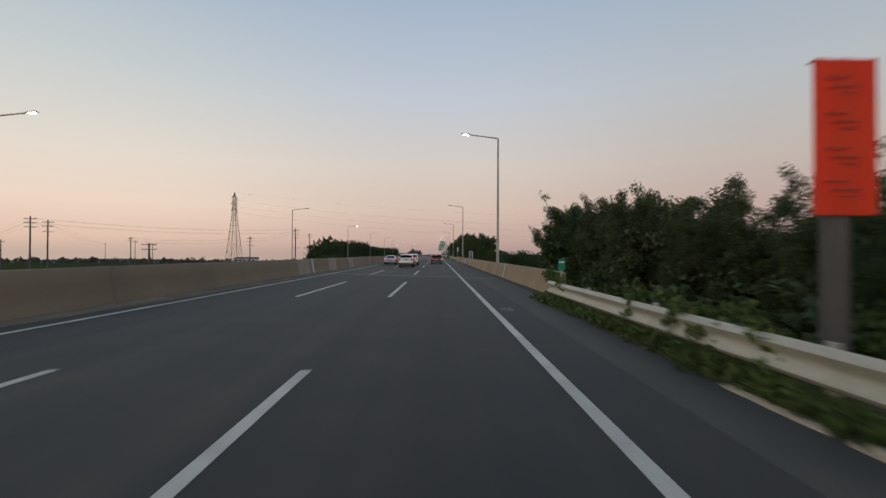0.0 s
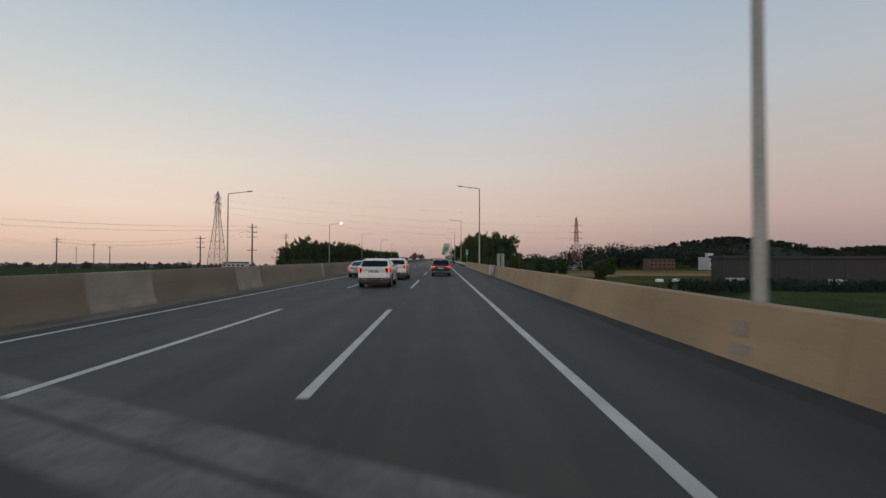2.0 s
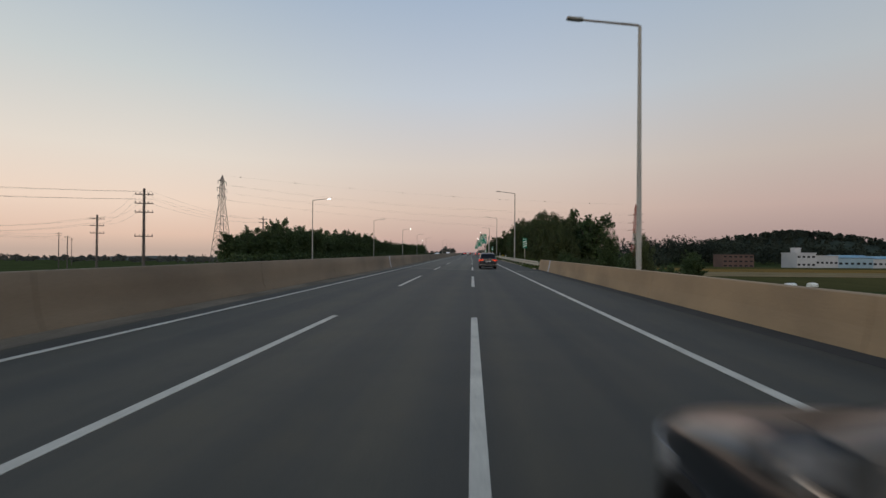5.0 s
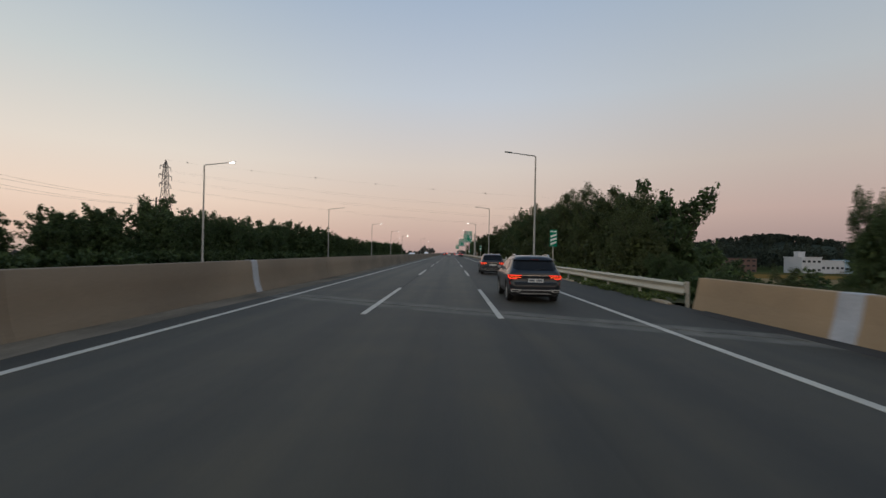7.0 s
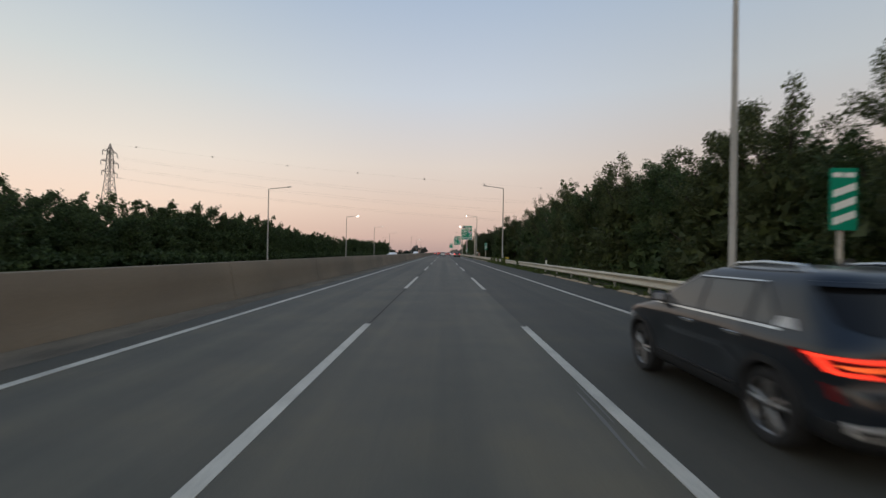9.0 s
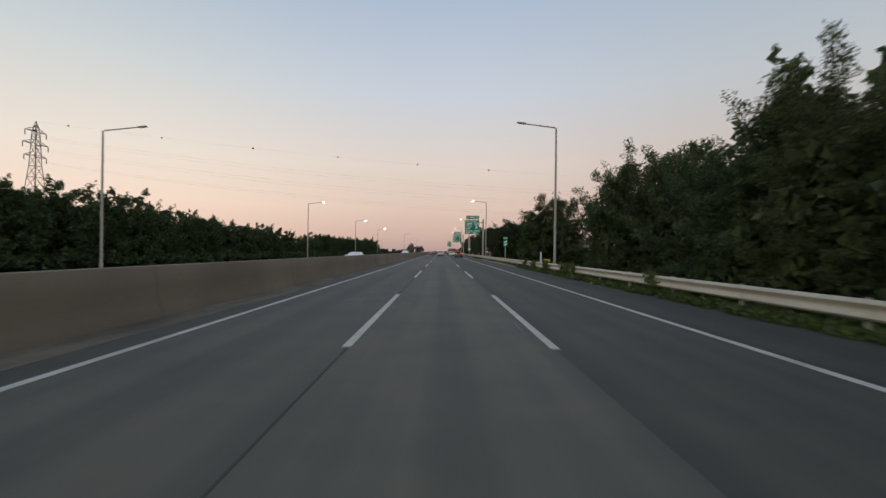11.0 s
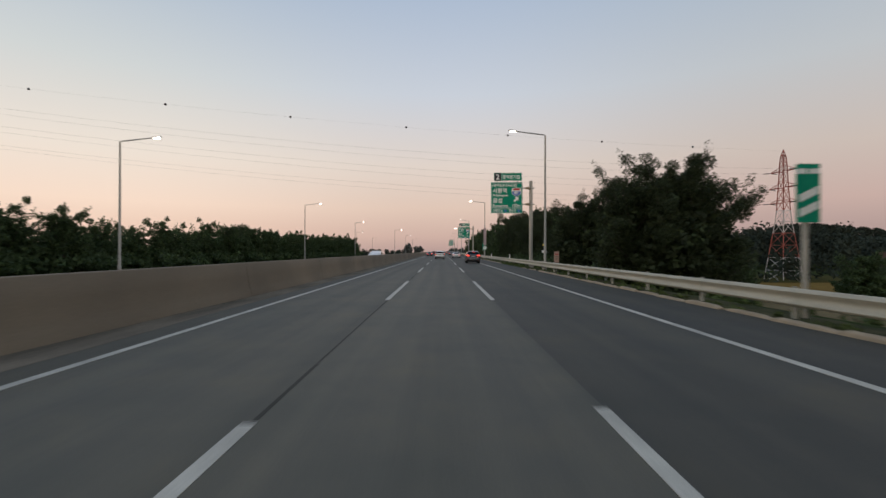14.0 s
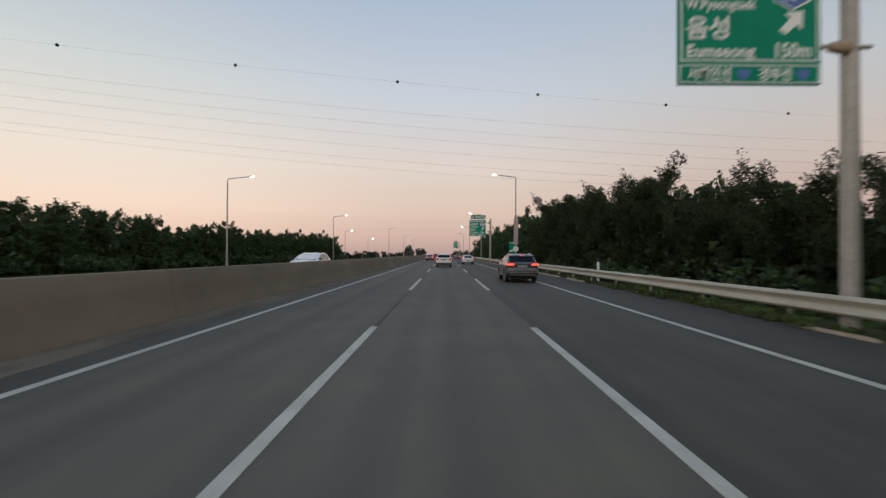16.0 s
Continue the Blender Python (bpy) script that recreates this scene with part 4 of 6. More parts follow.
def on_hill(rg):
    a, q = rg.uniform(0, 2 * math.pi), rg.uniform(0, 0.85)
    x0, y0, rx, ry, h = ((620, 1090, 330, 240, 46), (860, 1010, 380, 240, 25), (400, 880, 170, 120, 15))[rg.integers(3)]
    return x0 + rx * q * math.cos(a), y0 + ry * q * math.sin(a), FIELD - 1 + h * (math.cos(math.pi * q) * 0.5 + 0.5) * 0.97, rg.uniform(8, 13)


woods("hill_woods", "dense dark green wood covering the hill", 41, 1500, on_hill, 1.9, FOREST)
woods("wood_belt", "dark belt of trees behind the factory", 42, 150, lambda r: (r.uniform(135, 330), r.uniform(560, 630), FIELD, r.uniform(13, 21)), 1.1, FOREST)
woods("wood_belt", "dark belt of trees along the far fields", 43, 130, lambda r: (r.uniform(320, 900), r.uniform(600, 700), FIELD, r.uniform(8, 13)), 1.2, FOREST)
woods("wood_belt", "dark clump of tall trees before the hill", 50, 70, lambda r: (r.uniform(139, 206), r.uniform(535, 560), FIELD, r.uniform(16, 23)), 0.9, FOREST)
woods("copse", "small dark copse beside the fields", 44, 34, lambda r: (r.uniform(66, 122), r.uniform(430, 480), FIELD, r.uniform(8, 13)), 0.7, FOREST)
woods("far_treeline", "hazy tree line on the horizon", 45, 260, lambda r: (lambda x, y: (x, y, ground_z(x, y), r.uniform(6, 13)))(r.uniform(-1500, -120), r.uniform(1050, 1500)), 2.2, HAZY_FOREST)
woods("far_treeline", "hazy tree line behind the open fields", 46, 120, lambda r: (lambda x, y: (x, y, ground_z(x, y), r.uniform(3, 7)))(r.uniform(-620, -190), r.uniform(520, 760)), 0.7, HAZY_FOREST)
woods("far_treeline", "trees where the motorway meets the horizon", 47, 170, lambda r: (lambda x, y: (x, y, ground_z(x, y), r.uniform(6, 11)))(r.uniform(-200, -34) if r.random() < 0.6 else r.uniform(14, 130), r.uniform(760, 1300)), 1.5, HAZY_FOREST)
woods("far_treeline", "dark scrub beyond the tree rows", 48, 60, lambda r: (r.uniform(-60, -30), r.uniform(520, 700), FIELD + 3, r.uniform(4, 7)), 0.8, FOREST)
mound("hill", -1500, 2300, 1100, 500, 24, HAZY_FOREST, "distant hills on the horizon, paled by haze in their colour", 11.0, -50)
mound("hill", -300, 2900, 900, 400, 24, HAZY_FOREST, "distant ridge on the horizon, paled by haze in its colour", 14.0, -50)


# ---- power lines ----
def pylon(x, y, turn, top, base, half, arms, arm_half, name, label, bands, waist, strain=False):
    """A four-legged lattice tower with three pairs of arms."""
    p = thing(name, pose(x, y, 0, 0, 0, turn), label, "pylon", "transmission towers")
    tiers = 13
    zs = [base + (top - 1.5 - base) * (1 - (1 - t / tiers) ** 1.35) for t in range(tiers + 1)]

    def w(z):
        q = (z - base) / (top - base)
        return float(np.interp(q, (0.0, 0.5, 0.70, 0.93, 1.0), (half, half * waist, half * 0.26, half * 0.16, 0.10)))
    low = 0.0
    for high, paint_mat in bands:
        m = Mesh()
        for k in range(tiers):
            a, b = zs[k], zs[k + 1]
            if not low <= ((a + b) / 2 - base) / (top - base) < high:
                continue
            ca = [(sx * w(a), sy * w(a), a) for sx, sy in ((-1, -1), (1, -1), (1, 1), (-1, 1))]
            cb = [(sx * w(b), sy * w(b), b) for sx, sy in ((-1, -1), (1, -1), (1, 1), (-1, 1))]
            for i in range(4):
                j = (i + 1) % 4
                m.beam(ca[i], cb[i], 0.24).beam(ca[i], cb[j], 0.10).beam(ca[j], cb[i], 0.10).beam(cb[i], cb[j], 0.10)
        if high == 1.0:
            for sx, sy in ((-1, -1), (1, -1), (1, 1), (-1, 1)):
                m.beam((sx * w(zs[-1]), sy * w(zs[-1]), zs[-1]), (0, 0, top), 0.2)
        m.put("lattice_section", paint_mat, p)
        low = high
    for z, ah in zip(arms, arm_half):
        for s in (-1, 1):
            arm = Mesh().beam((s * w(z), -w(z), z), (s * ah, 0, z), 0.16).beam((s * w(z), w(z), z), (s * ah, 0, z), 0.16)
            arm.beam((s * w(z), 0, z + 1.5), (s * ah, 0, z), 0.14).beam((s * ah * 0.5, 0, z), (s * ah * 0.5, 0, z + 0.8), 0.1)
            a = arm.put("cross_arm", bands[-1][1], p)
            if strain:  # strings pulled taut along the line on both sides
                for d in (-1, 1):
                    Mesh().tube([(s * ah, 0, z), (s * ah, d * 0.5, z - 0.04), (s * ah, d * 2.3, z - 0.2)], [0.05, 0.13, 0.13], 6).put("insulator_string", INSULATOR, a)
            else:
                Mesh().tube([(s * ah, 0, z), (s * ah, 0, z - 0.3), (s * ah, 0, z - 1.9)], [0.06, 0.16, 0.16], 6).put("insulator_string", LATTICE, a)
    return p


ARMS_W, ARMS_E = (42.4, 38.0, 33.6), (25.6, 20.7, 16.2)
HALF_W, HALF_E = (4.2, 5.0, 4.4), (4.6, 5.2, 4.9)
INSULATOR = material("brown_insulator", (0.05, 0.04, 0.04), rough=0.4, scale=0.5, bump=0)
pylon(-145, 417.7, 88, 46.1, -7.9, 4.8, ARMS_W, HALF_W, "pylon", "grey lattice transmission tower with three pairs of arms", ((0.33, LATTICE), (0.66, LATTICE), (1.0, LATTICE)), 0.47)
pylon(101.7, 444.3, 98, 32.0, -7.9, 3.5, ARMS_E, HALF_E, "pylon", "red and white banded lattice transmission tower",
      ((0.19, TOWER_WHITE), (0.40, TOWER_RED), (0.53, TOWER_WHITE), (1.0, TOWER_RED)), 0.36, True)


def sagging(a, b, sag, n=22):
    a, b = Vector(a), Vector(b)
    return [a.lerp(b, t / n) - Vector((0, 0, sag * 4 * (t / n) * (1 - t / n))) for t in range(n + 1)]


span = thing("overhead_line", pose(0, 0, 0), "high-voltage wires with dark marker balls crossing the motorway", "power line")
top_wire = sagging((-145, 417.7, 46.0), (101.7, 444.3, 31.6), 2.9, 60)
Mesh().tube(top_wire, 0.009, 5).put("earth_wire", WIRE, span)
for z0, z1, h0, h1 in zip(ARMS_W, ARMS_E, HALF_W, HALF_E):
    for s in (-1, 1):
        Mesh().tube(sagging((-145 + 0.035 * s * h0, 417.7 + s * h0, z0 - 1.9), (99.4 - 0.14 * s * h1, 444.0 + 0.99 * s * h1, z1 - 0.2), 4.3), 0.013, 5).put("conductor", WIRE, span)
ball_a = bmesh.new()
bmesh.ops.create_icosphere(ball_a, subdivisions=2, radius=0.31)
ball_me = bpy.data.meshes.new("marker_ball")
ball_a.to_mesh(ball_me)
ball_a.free()
ball_me.materials.append(BALL)
ball_me.shade_smooth()
ball_pale = ball_me.copy()
ball_pale.materials[0] = BALL_PALE
for k, x in enumerate((-134.5, -103, -71, -40, -9.7, 18.3, 45.5, 73)):
    t = (x + 145) / 246.7
    p = Vector((-145, 417.7, 46.0)).lerp(Vector((101.7, 444.3, 31.6)), t) - Vector((0, 0, 2.9 * 4 * t * (1 - t)))
    piece("marker_ball", ball_me if k % 2 == 0 else ball_pale, span, Matrix.Translation(p))


def utility_pole(x, y, top, arms, lean=0.0):
    base = ground_z(x, y)
    p = thing("utility_pole", pose(x, y, 0, 0, lean, 25), "dark concrete utility pole with cross-arms", "utility pole", "utility poles")
    Mesh().tube([(0, 0, base - 0.4), (0, 0, top)], [0.2, 0.12], 8).put("pole", UTILITY, p, smooth=True)
    for z in arms:
        a = Mesh().box((-0.9, -0.04, top - z - 0.045), (0.9, 0.04, top - z + 0.045)).put("cross_arm", UTILITY, p)
        for s in (-0.82, -0.4, 0.4, 0.82):
            Mesh().tube([(s, 0, top - z + 0.045), (s, 0, top - z + 0.13), (s, 0, top - z + 0.24)], [0.03, 0.055, 0.025], 6).put("insulator", LATTICE, a)
    return p


UTIL = [(-35.1, 204.8, 8.6, (0.7, 1.7, 2.7, 5.4)), (-53.5, 219.9, 6.8, (0.6, 1.6, 2.7)), (-98, 232.7, 6.9, (0.5, 1.3)), (-71, 164, 8.3, (0.5, 1.2, 2.0)), (-74.5, 172, 8.2, (0.5, 1.3, 2.4)),
        (-152, 318, 8.0, (0.5, 1.2)), (-132, 300, 6.2, (0.5,)), (-240, 420, 8.5, (0.5, 1.2)), (-110, 200, 5.0, (0.6,)), (-46, 258, 9.5, (0.6, 1.4)), (-300, 380, 9, (0.6,)), (-36.3, 143, 3.05, (0.25, 0.9))]
for u in UTIL:
    utility_pole(*u)
low_lines = thing("service_line", pose(0, 0, 0), "dark sagging service wires between the utility poles", "power line")
for a, b in ((0, 1), (0, 3), (1, 2), (3, 4), (4, 7), (2, 5), (3, 10), (0, 9)):
    for z in (0.35, 1.2):
        for o in (-0.9, 0.9):
            pa, pb = UTIL[a], UTIL[b]
            Mesh().tube(sagging((pa[0] + o, pa[1], pa[2] - z), (pb[0] + o, pb[1], pb[2] - z), 1.0, 12), 0.008, 4).put("wire", WIRE, low_lines)


# ---- signs ----
def direction_sign(x0, y, z0, full):
    """Cantilevered green motorway sign on one round post."""
    s = thing("direction_sign", pose(0, y, 0), "green motorway direction sign with white lettering on a grey post", "road sign", "motorway signs")
    px = x0 + 3.98
    Mesh().tube([(px, 0.25, -0.4), (px, 0.25, z0 + 3.2), (px, 0.25, z0 + 3.26)], [0.19, 0.17, 0.06], 14).put("post", GALV, s, smooth=True)
    for z in (z0 + 0.9, z0 + 2.5):
        br = Mesh().tube([(x0 + 1.2, 0.12, z), (px + 0.35, 0.12, z)], 0.055, 8).put("bracket_arm", GALV, s, smooth=True)
        Mesh().tube([(px - 0.55, 0.14, z), (px - 0.15, 0.14, z)], [0.10, 0.17], 10).put("bracket_collar", KERB, br)
    main = Mesh().box((x0, -0.03, z0), (x0 + 3.1, 0.05, z0 + 3.05)).put("main_panel", GREEN, s)
    top = Mesh().box((x0 + 0.30, -0.03, z0 + 3.18), (x0 + 3.05, 0.05, z0 + 3.98)).put("exit_panel", GREEN, s)
    for a, b, o in ((x0 + 0.6, 0.06, top), (x0 + 2.6, 0.06, top)):
        Mesh().box((a - 0.04, 0.0, z0 + 3.03), (a + 0.04, 0.06, z0 + 3.2)).put("panel_strut", GALV, o)
    f = -0.036

    def frame_lines(o, xa, xb, za, zb, w=0.035, g=0.05):
        for p, q in (((xa + g, f, za + g), (xb - g, -0.03, za + g + w)), ((xa + g, f, zb - g - w), (xb - g, -0.03, zb - g)),
                     ((xa + g, f, za + g + w), (xa + g + w, -0.03, zb - g - w)), ((xb - g - w, f, za + g + w), (xb - g, -0.03, zb - g - w))):
            Mesh().box(p, q).put("border_line", WHITE_SHEET, o)
    frame_lines(main, x0, x0 + 3.1, z0 + 0.46, z0 + 3.05)
    frame_lines(main, x0, x0 + 3.1, z0, z0 + 0.46, 0.025, 0.03)
    frame_lines(top, x0 + 1.0, x0 + 3.05, z0 + 3.18, z0 + 3.98, 0.03, 0.03)
    Mesh().box((x0 + 0.33, -0.037, z0 + 3.21), (x0 + 0.99, -0.03, z0 + 3.95)).put("number_field", SIGN_BLACK, top)

    def text(t, x, z, h, o, sq=1.0):
        letters(t, h, WHITE_SHEET, o, pose(x, -0.040, z, 90, 0, 0), squeeze=sq)
    text("2", x0 + 0.48, z0 + 3.32, 0.72, top)
    text("평택분기점", x0 + 1.12, z0 + 3.40, 0.44, top, 0.86)
    text("(평택음성고속도로)", x0 + 0.14, z0 + 2.62, 0.33, main, 0.92)
    text("서평택", x0 + 0.16, z0 + 2.0, 0.54, main, 0.96)
    text("W.Pyeongtaek", x0 + 0.17, z0 + 1.66, 0.30, main, 0.85)
    text("음성", x0 + 0.16, z0 + 1.04, 0.54, main)
    text("Eumseong", x0 + 0.17, z0 + 0.60, 0.38, main, 0.95)
    text("150m" if full else "1km", x0 + 2.05, z0 + 0.60, 0.44, main, 0.85)
    text("서해안선", x0 + 0.2, z0 + 0.11, 0.32, main, 0.82)
    text("경부선", x0 + 1.75, z0 + 0.11, 0.32, main, 0.82)
    for a in (x0 + 1.42, x0 + 2.72):
        Mesh().prism([(a - 0.13, z0 + 0.33), (a - 0.13, z0 + 0.2), (a, z0 + 0.08), (a + 0.13, z0 + 0.2), (a + 0.13, z0 + 0.33)], -0.038, -0.03).put("small_shield", SIGN_BLUE, main)
    c, zc = x0 + 2.5, z0 + 2.05
    shield = [(-0.36, 0.42), (0, 0.47), (0.36, 0.42), (0.42, 0.1), (0.36, -0.2), (0.0, -0.42), (-0.36, -0.2), (-0.42, 0.1)]
    sh = Mesh().prism([(c + a * 1.15, zc + b) for a, b in shield], -0.037, -0.03).put("route_shield", WHITE_SHEET, main, "white-edged route shield")
    Mesh().prism([(c + a * 1.05, zc + b * 0.9) for a, b in shield if b < 0.2], -0.041, -0.037).put("shield_field", SIGN_BLUE, sh)
    Mesh().prism([(c - 0.33, zc + 0.2), (c + 0.33, zc + 0.2), (c + 0.32, zc + 0.38), (c, zc + 0.42), (c - 0.32, zc + 0.38)], -0.041, -0.037).put("shield_crown", SIGN_RED, sh)
    letters("40", 0.42, WHITE_SHEET, sh, pose(c - 0.25, -0.046, zc - 0.2, 90, 0, 0), squeeze=0.95)
    a, za = x0 + 2.2, z0 + 1.12
    Mesh().prism([(a, za + 0.08), (a + 0.16, za - 0.02), (a + 0.38, za + 0.20), (a + 0.5, za + 0.08), (a + 0.52, za + 0.5), (a + 0.12, za + 0.46), (a + 0.24, za + 0.34)], -0.038, -0.03).put("arrow", WHITE_SHEET, main)
    return s


direction_sign(4.88, 352.5, 5.40, True)
direction_sign(4.35, 429.6, 5.05, False)
direction_sign(4.6, 620, 5.2, False)


def countdown_sign(x, y, z, stripes, w=0.8, h=1.62, base=-0.2):
    s = thing("exit_countdown_sign", pose(x, y, 0), "green exit countdown sign with white slanted stripes", "road sign", "exit countdown signs")
    Mesh().tube([(0, 0.10, base - 0.4), (0, 0.10, z + h * 0.9)], 0.07, 10).put("post", GALV, s, smooth=True)
    p = Mesh().box((-w / 2, -0.02, z), (w / 2, 0.03, z + h), 0.0).put("panel", GREEN, s)
    for k in range(stripes):
        b = z + 0.12 + 0.36 * k
        Mesh().prism([(-w / 2 + 0.05, b), (w / 2 - 0.05, b + 0.22), (w / 2 - 0.05, b + 0.41), (-w / 2 + 0.05, b + 0.19)], -0.027, -0.02).put("stripe", WHITE_SHEET, p)
    for i, (a, c) in enumerate(((-0.3, -0.05), (0.0, 0.28))):
        Mesh().box((a, -0.027, z + h - 0.24), (c, -0.02, z + h - 0.12)).put("caption_bar", WHITE_SHEET, p)
    return s


countdown_sign(10.30, 230.8, 2.43, 3, 0.68, base=-0.3)
countdown_sign(8.92, 318.2, 2.37, 2, 0.56, 1.42)
countdown_sign(9.4, 409, 1.85, 1)

banner = thing("roadside_banner", pose(9.66, 85.3, 0), "bright orange vertical banner with dark writing on a concrete post", "banner")
Mesh().tube([(0, 0.12, -0.5), (0, 0.12, 4.5)], [0.19, 0.165], 16).put("post", UTILITY, banner, smooth=True)
cloth = Mesh()
n = 14
v = [(-0.47 + 0.94 * i / n, -0.08 - 0.012 * math.sin(i * 1.1) - d, 2.28 + 2.30 * j / n) for d in (0.0, -0.012) for j in range(n + 1) for i in range(n + 1)]
k = n + 1
f = [(d * k * k + j * k + i, d * k * k + j * k + i + 1, d * k * k + (j + 1) * k + i + 1, d * k * k + (j + 1) * k + i) for d in (0, 1) for j in range(n) for i in range(n)]
cl = cloth.add(v, f).put("cloth", BANNER, banner, "bright orange cloth", smooth=True)
for zc in (4.2, 3.68, 3.16, 2.68):
    for dx, dz, w, h in ((-0.13, 0.1, 0.34, 0.035), (0.0, -0.02, 0.4, 0.04), (0.05, -0.12, 0.26, 0.035)):
        Mesh().box((dx - w / 2, -0.108, zc + dz - h / 2), (dx + w / 2, -0.10, zc + dz + h / 2)).put("ink_bar", BANNER_INK, cl)
for z in (2.31, 4.54):
    Mesh().tube([(-0.5, -0.02, z), (0.5, -0.02, z)], 0.018, 6).put("banner_rod", GALV, banner)

lamp_banner = thing("lamp_banner", pose(8.87, 401.78, 0), "pale pink vertical banner with a round sign on the lamp column", "banner")
Mesh().box((-0.28, -0.02, 2.9), (0.28, 0.0, 6.3)).put("cloth", material("faded_banner", (0.50, 0.36, 0.35), (0.42, 0.32, 0.31), rough=0.8, scale=0.7, bump=0.05), lamp_banner)
Mesh().tube([(0, -0.03, 2.35), (0, 0.0, 2.35)], 0.36, 20).put("round_plate", WHITE_SHEET, lamp_banner)
for z in (2.35, 3.1, 6.1):
    Mesh().box((-0.12, 0.0, z - 0.04), (0.12, 0.24, z + 0.04)).put("clamp", GALV, lamp_banner)

plate = thing("marker_plate", pose(8.36, 95.9, 0), "small green plate on a short post at the guardrail's end", "road sign")
Mesh().tube([(0, 0.03, -0.1), (0, 0.03, 1.48)], 0.03, 8).put("post", GALV, plate, smooth=True)
Mesh().box((-0.13, -0.015, 1.10), (0.13, 0.0, 1.52), 0.0).put("plate", material("faded_green_plate", (0.03, 0.25, 0.16), rough=0.6, scale=0.4, bump=0, spec=0.2), plate)
Mesh().box((-0.08, -0.021, 1.38), (0.08, -0.015, 1.42)).put("writing_bar", WHITE_SHEET, plate)

# parapet cabinet and pipe frame
cab = thing("control_cabinet", pose(8.16, 152.7, 0), "grey steel control cabinet hung on the parapet", "cabinet")
Mesh().box((-0.20, -0.24, 0.22), (0.13, 0.24, 1.05), 0.02).put("body", BOX_GREY, cab)
Mesh().box((-0.217, -0.20, 0.27), (-0.201, 0.20, 0.98)).put("door", BOX_GREY, cab)
Mesh().box((-0.24, -0.16, 0.6), (-0.217, -0.13, 0.75)).put("handle", GALV, cab)
Mesh().box((-0.23, -0.27, 1.05), (0.36, 0.27, 1.09)).put("cover", GALV, cab)
Mesh().box((0.13, -0.2, 0.4), (0.24, 0.2, 0.9)).put("bracket", GALV, cab)
fr = thing("pipe_frame", pose(8.98, 152.75, 0), "pale steel pipe frame standing behind the parapet", "pipe frame")
for x, y in ((-0.1, 0), (0.3, 0.1), (-0.1, 1.2), (0.3, 1.3)):
    Mesh().tube([(x, y, 0.0), (x, y, 2.1)], 0.065, 10).put("upright", BOX_GREY, fr, smooth=True)
Mesh().tube([(-0.1, -0.1, 2.1), (-0.1, 1.35, 2.1)], 0.05, 8).put("top_rail", BOX_GREY, fr)
Mesh().tube([(0.3, -0.0, 2.1), (0.3, 1.45, 2.1)], 0.05, 8).put("top_rail", BOX_GREY, fr)
Mesh().tube([(-0.15, 0.05, 2.1), (0.35, 0.05, 2.1)], 0.05, 8).put("cross_rail", BOX_GREY, fr)

# posts and small signs behind the guardrail
bea = thing("warning_beacon", pose(9.5, 349.6, 0), "yellow and black warning beacon on a grey post", "beacon")
Mesh().tube([(0, 0, -0.4), (0, 0, 1.5)], 0.06, 10).put("post", GALV, bea)
Mesh().box((-0.2, -0.12, 1.5), (0.2, 0.12, 1.75), 0.03).put("white_box", WHITE_SHEET, bea)
Mesh().tube([(0, 0, 1.75), (0, 0, 2.6)], 0.11, 12).put("black_housing", SIGN_BLACK, bea, smooth=True)
Mesh().tube([(0, 0, 2.15), (0, 0, 2.35)], 0.17, 12).put("yellow_band", SIGN_YELLOW, bea, smooth=True)
pan = thing("small_sign", pose(9.6, 345.5, 0), "small faded tan plate on a post", "road sign")
Mesh().tube([(0, 0.04, -0.4), (0, 0.04, 1.5)], 0.04, 8).put("post", GALV, pan)
Mesh().box((-0.20, -0.01, 0.72), (0.20, 0.02, 1.64)).put("plate", material("faded_tan_plate", (0.52, 0.33, 0.25), rough=0.6, scale=0.4, bump=0), pan)
Mesh().box((-0.15, -0.016, 1.36), (0.15, -0.01, 1.46)).put("writing_bar", material("red_sign_print", (0.55, 0.06, 0.04), rough=0.6, scale=0.4, bump=0), pan)
for z in (1.02, 1.20):
    Mesh().box((-0.13, -0.016, z - 0.04), (0.13, -0.01, z + 0.04)).put("writing_bar", CONCRETE_DIM, pan)


def marker_post(x, y, h):
    base = ground_z(x, y)
    p = thing("marker_post", pose(x, y, 0), "white roadside marker post with a dark cap", "marker post", "marker posts")
    Mesh().tube([(0, 0, base - 0.2), (0, 0, h - 0.2)], 0.08, 10).put("post", WHITE_SHEET, p, smooth=True)
    Mesh().tube([(0, 0, h - 0.2), (0, 0, h)], 0.10, 10).put("cap", SIGN_BLACK, p, smooth=True)


for x, y, h in ((9.7, 334.2, 1.6), (10.6, 302.6, 1.9), (9.6, 372, 1.4), (9.5, 262, 1.3), (9.6, 396, 1.4)):
    marker_post(x, y, h)
ysign = thing("field_sign", pose(11.6, 304.2, 0), "small yellow sign behind the guardrail", "sign")
Mesh().tube([(0, 0.03, ground_z(11.6, 304.2) - 0.2), (0, 0.03, 0.9)], 0.035, 8).put("post", GALV, ysign)
Mesh().box((-0.36, -0.01, 0.62), (0.36, 0.02, 0.92)).put("plate", SIGN_YELLOW, ysign)
crate = thing("roadside_hut", pose(13.0, 97.5, ground_z(13.0, 97.5)), "small brown concrete box among the weeds", "utility box")
Mesh().box((-0.32, -0.3, -0.3), (0.32, 0.3, 1.62), 0.04).put("body", CONCRETE_DIM, crate)
Mesh().box((-0.37, -0.35, 1.62), (0.37, 0.35, 1.69), 0.02).put("lid", CONCRETE_DIM, crate)


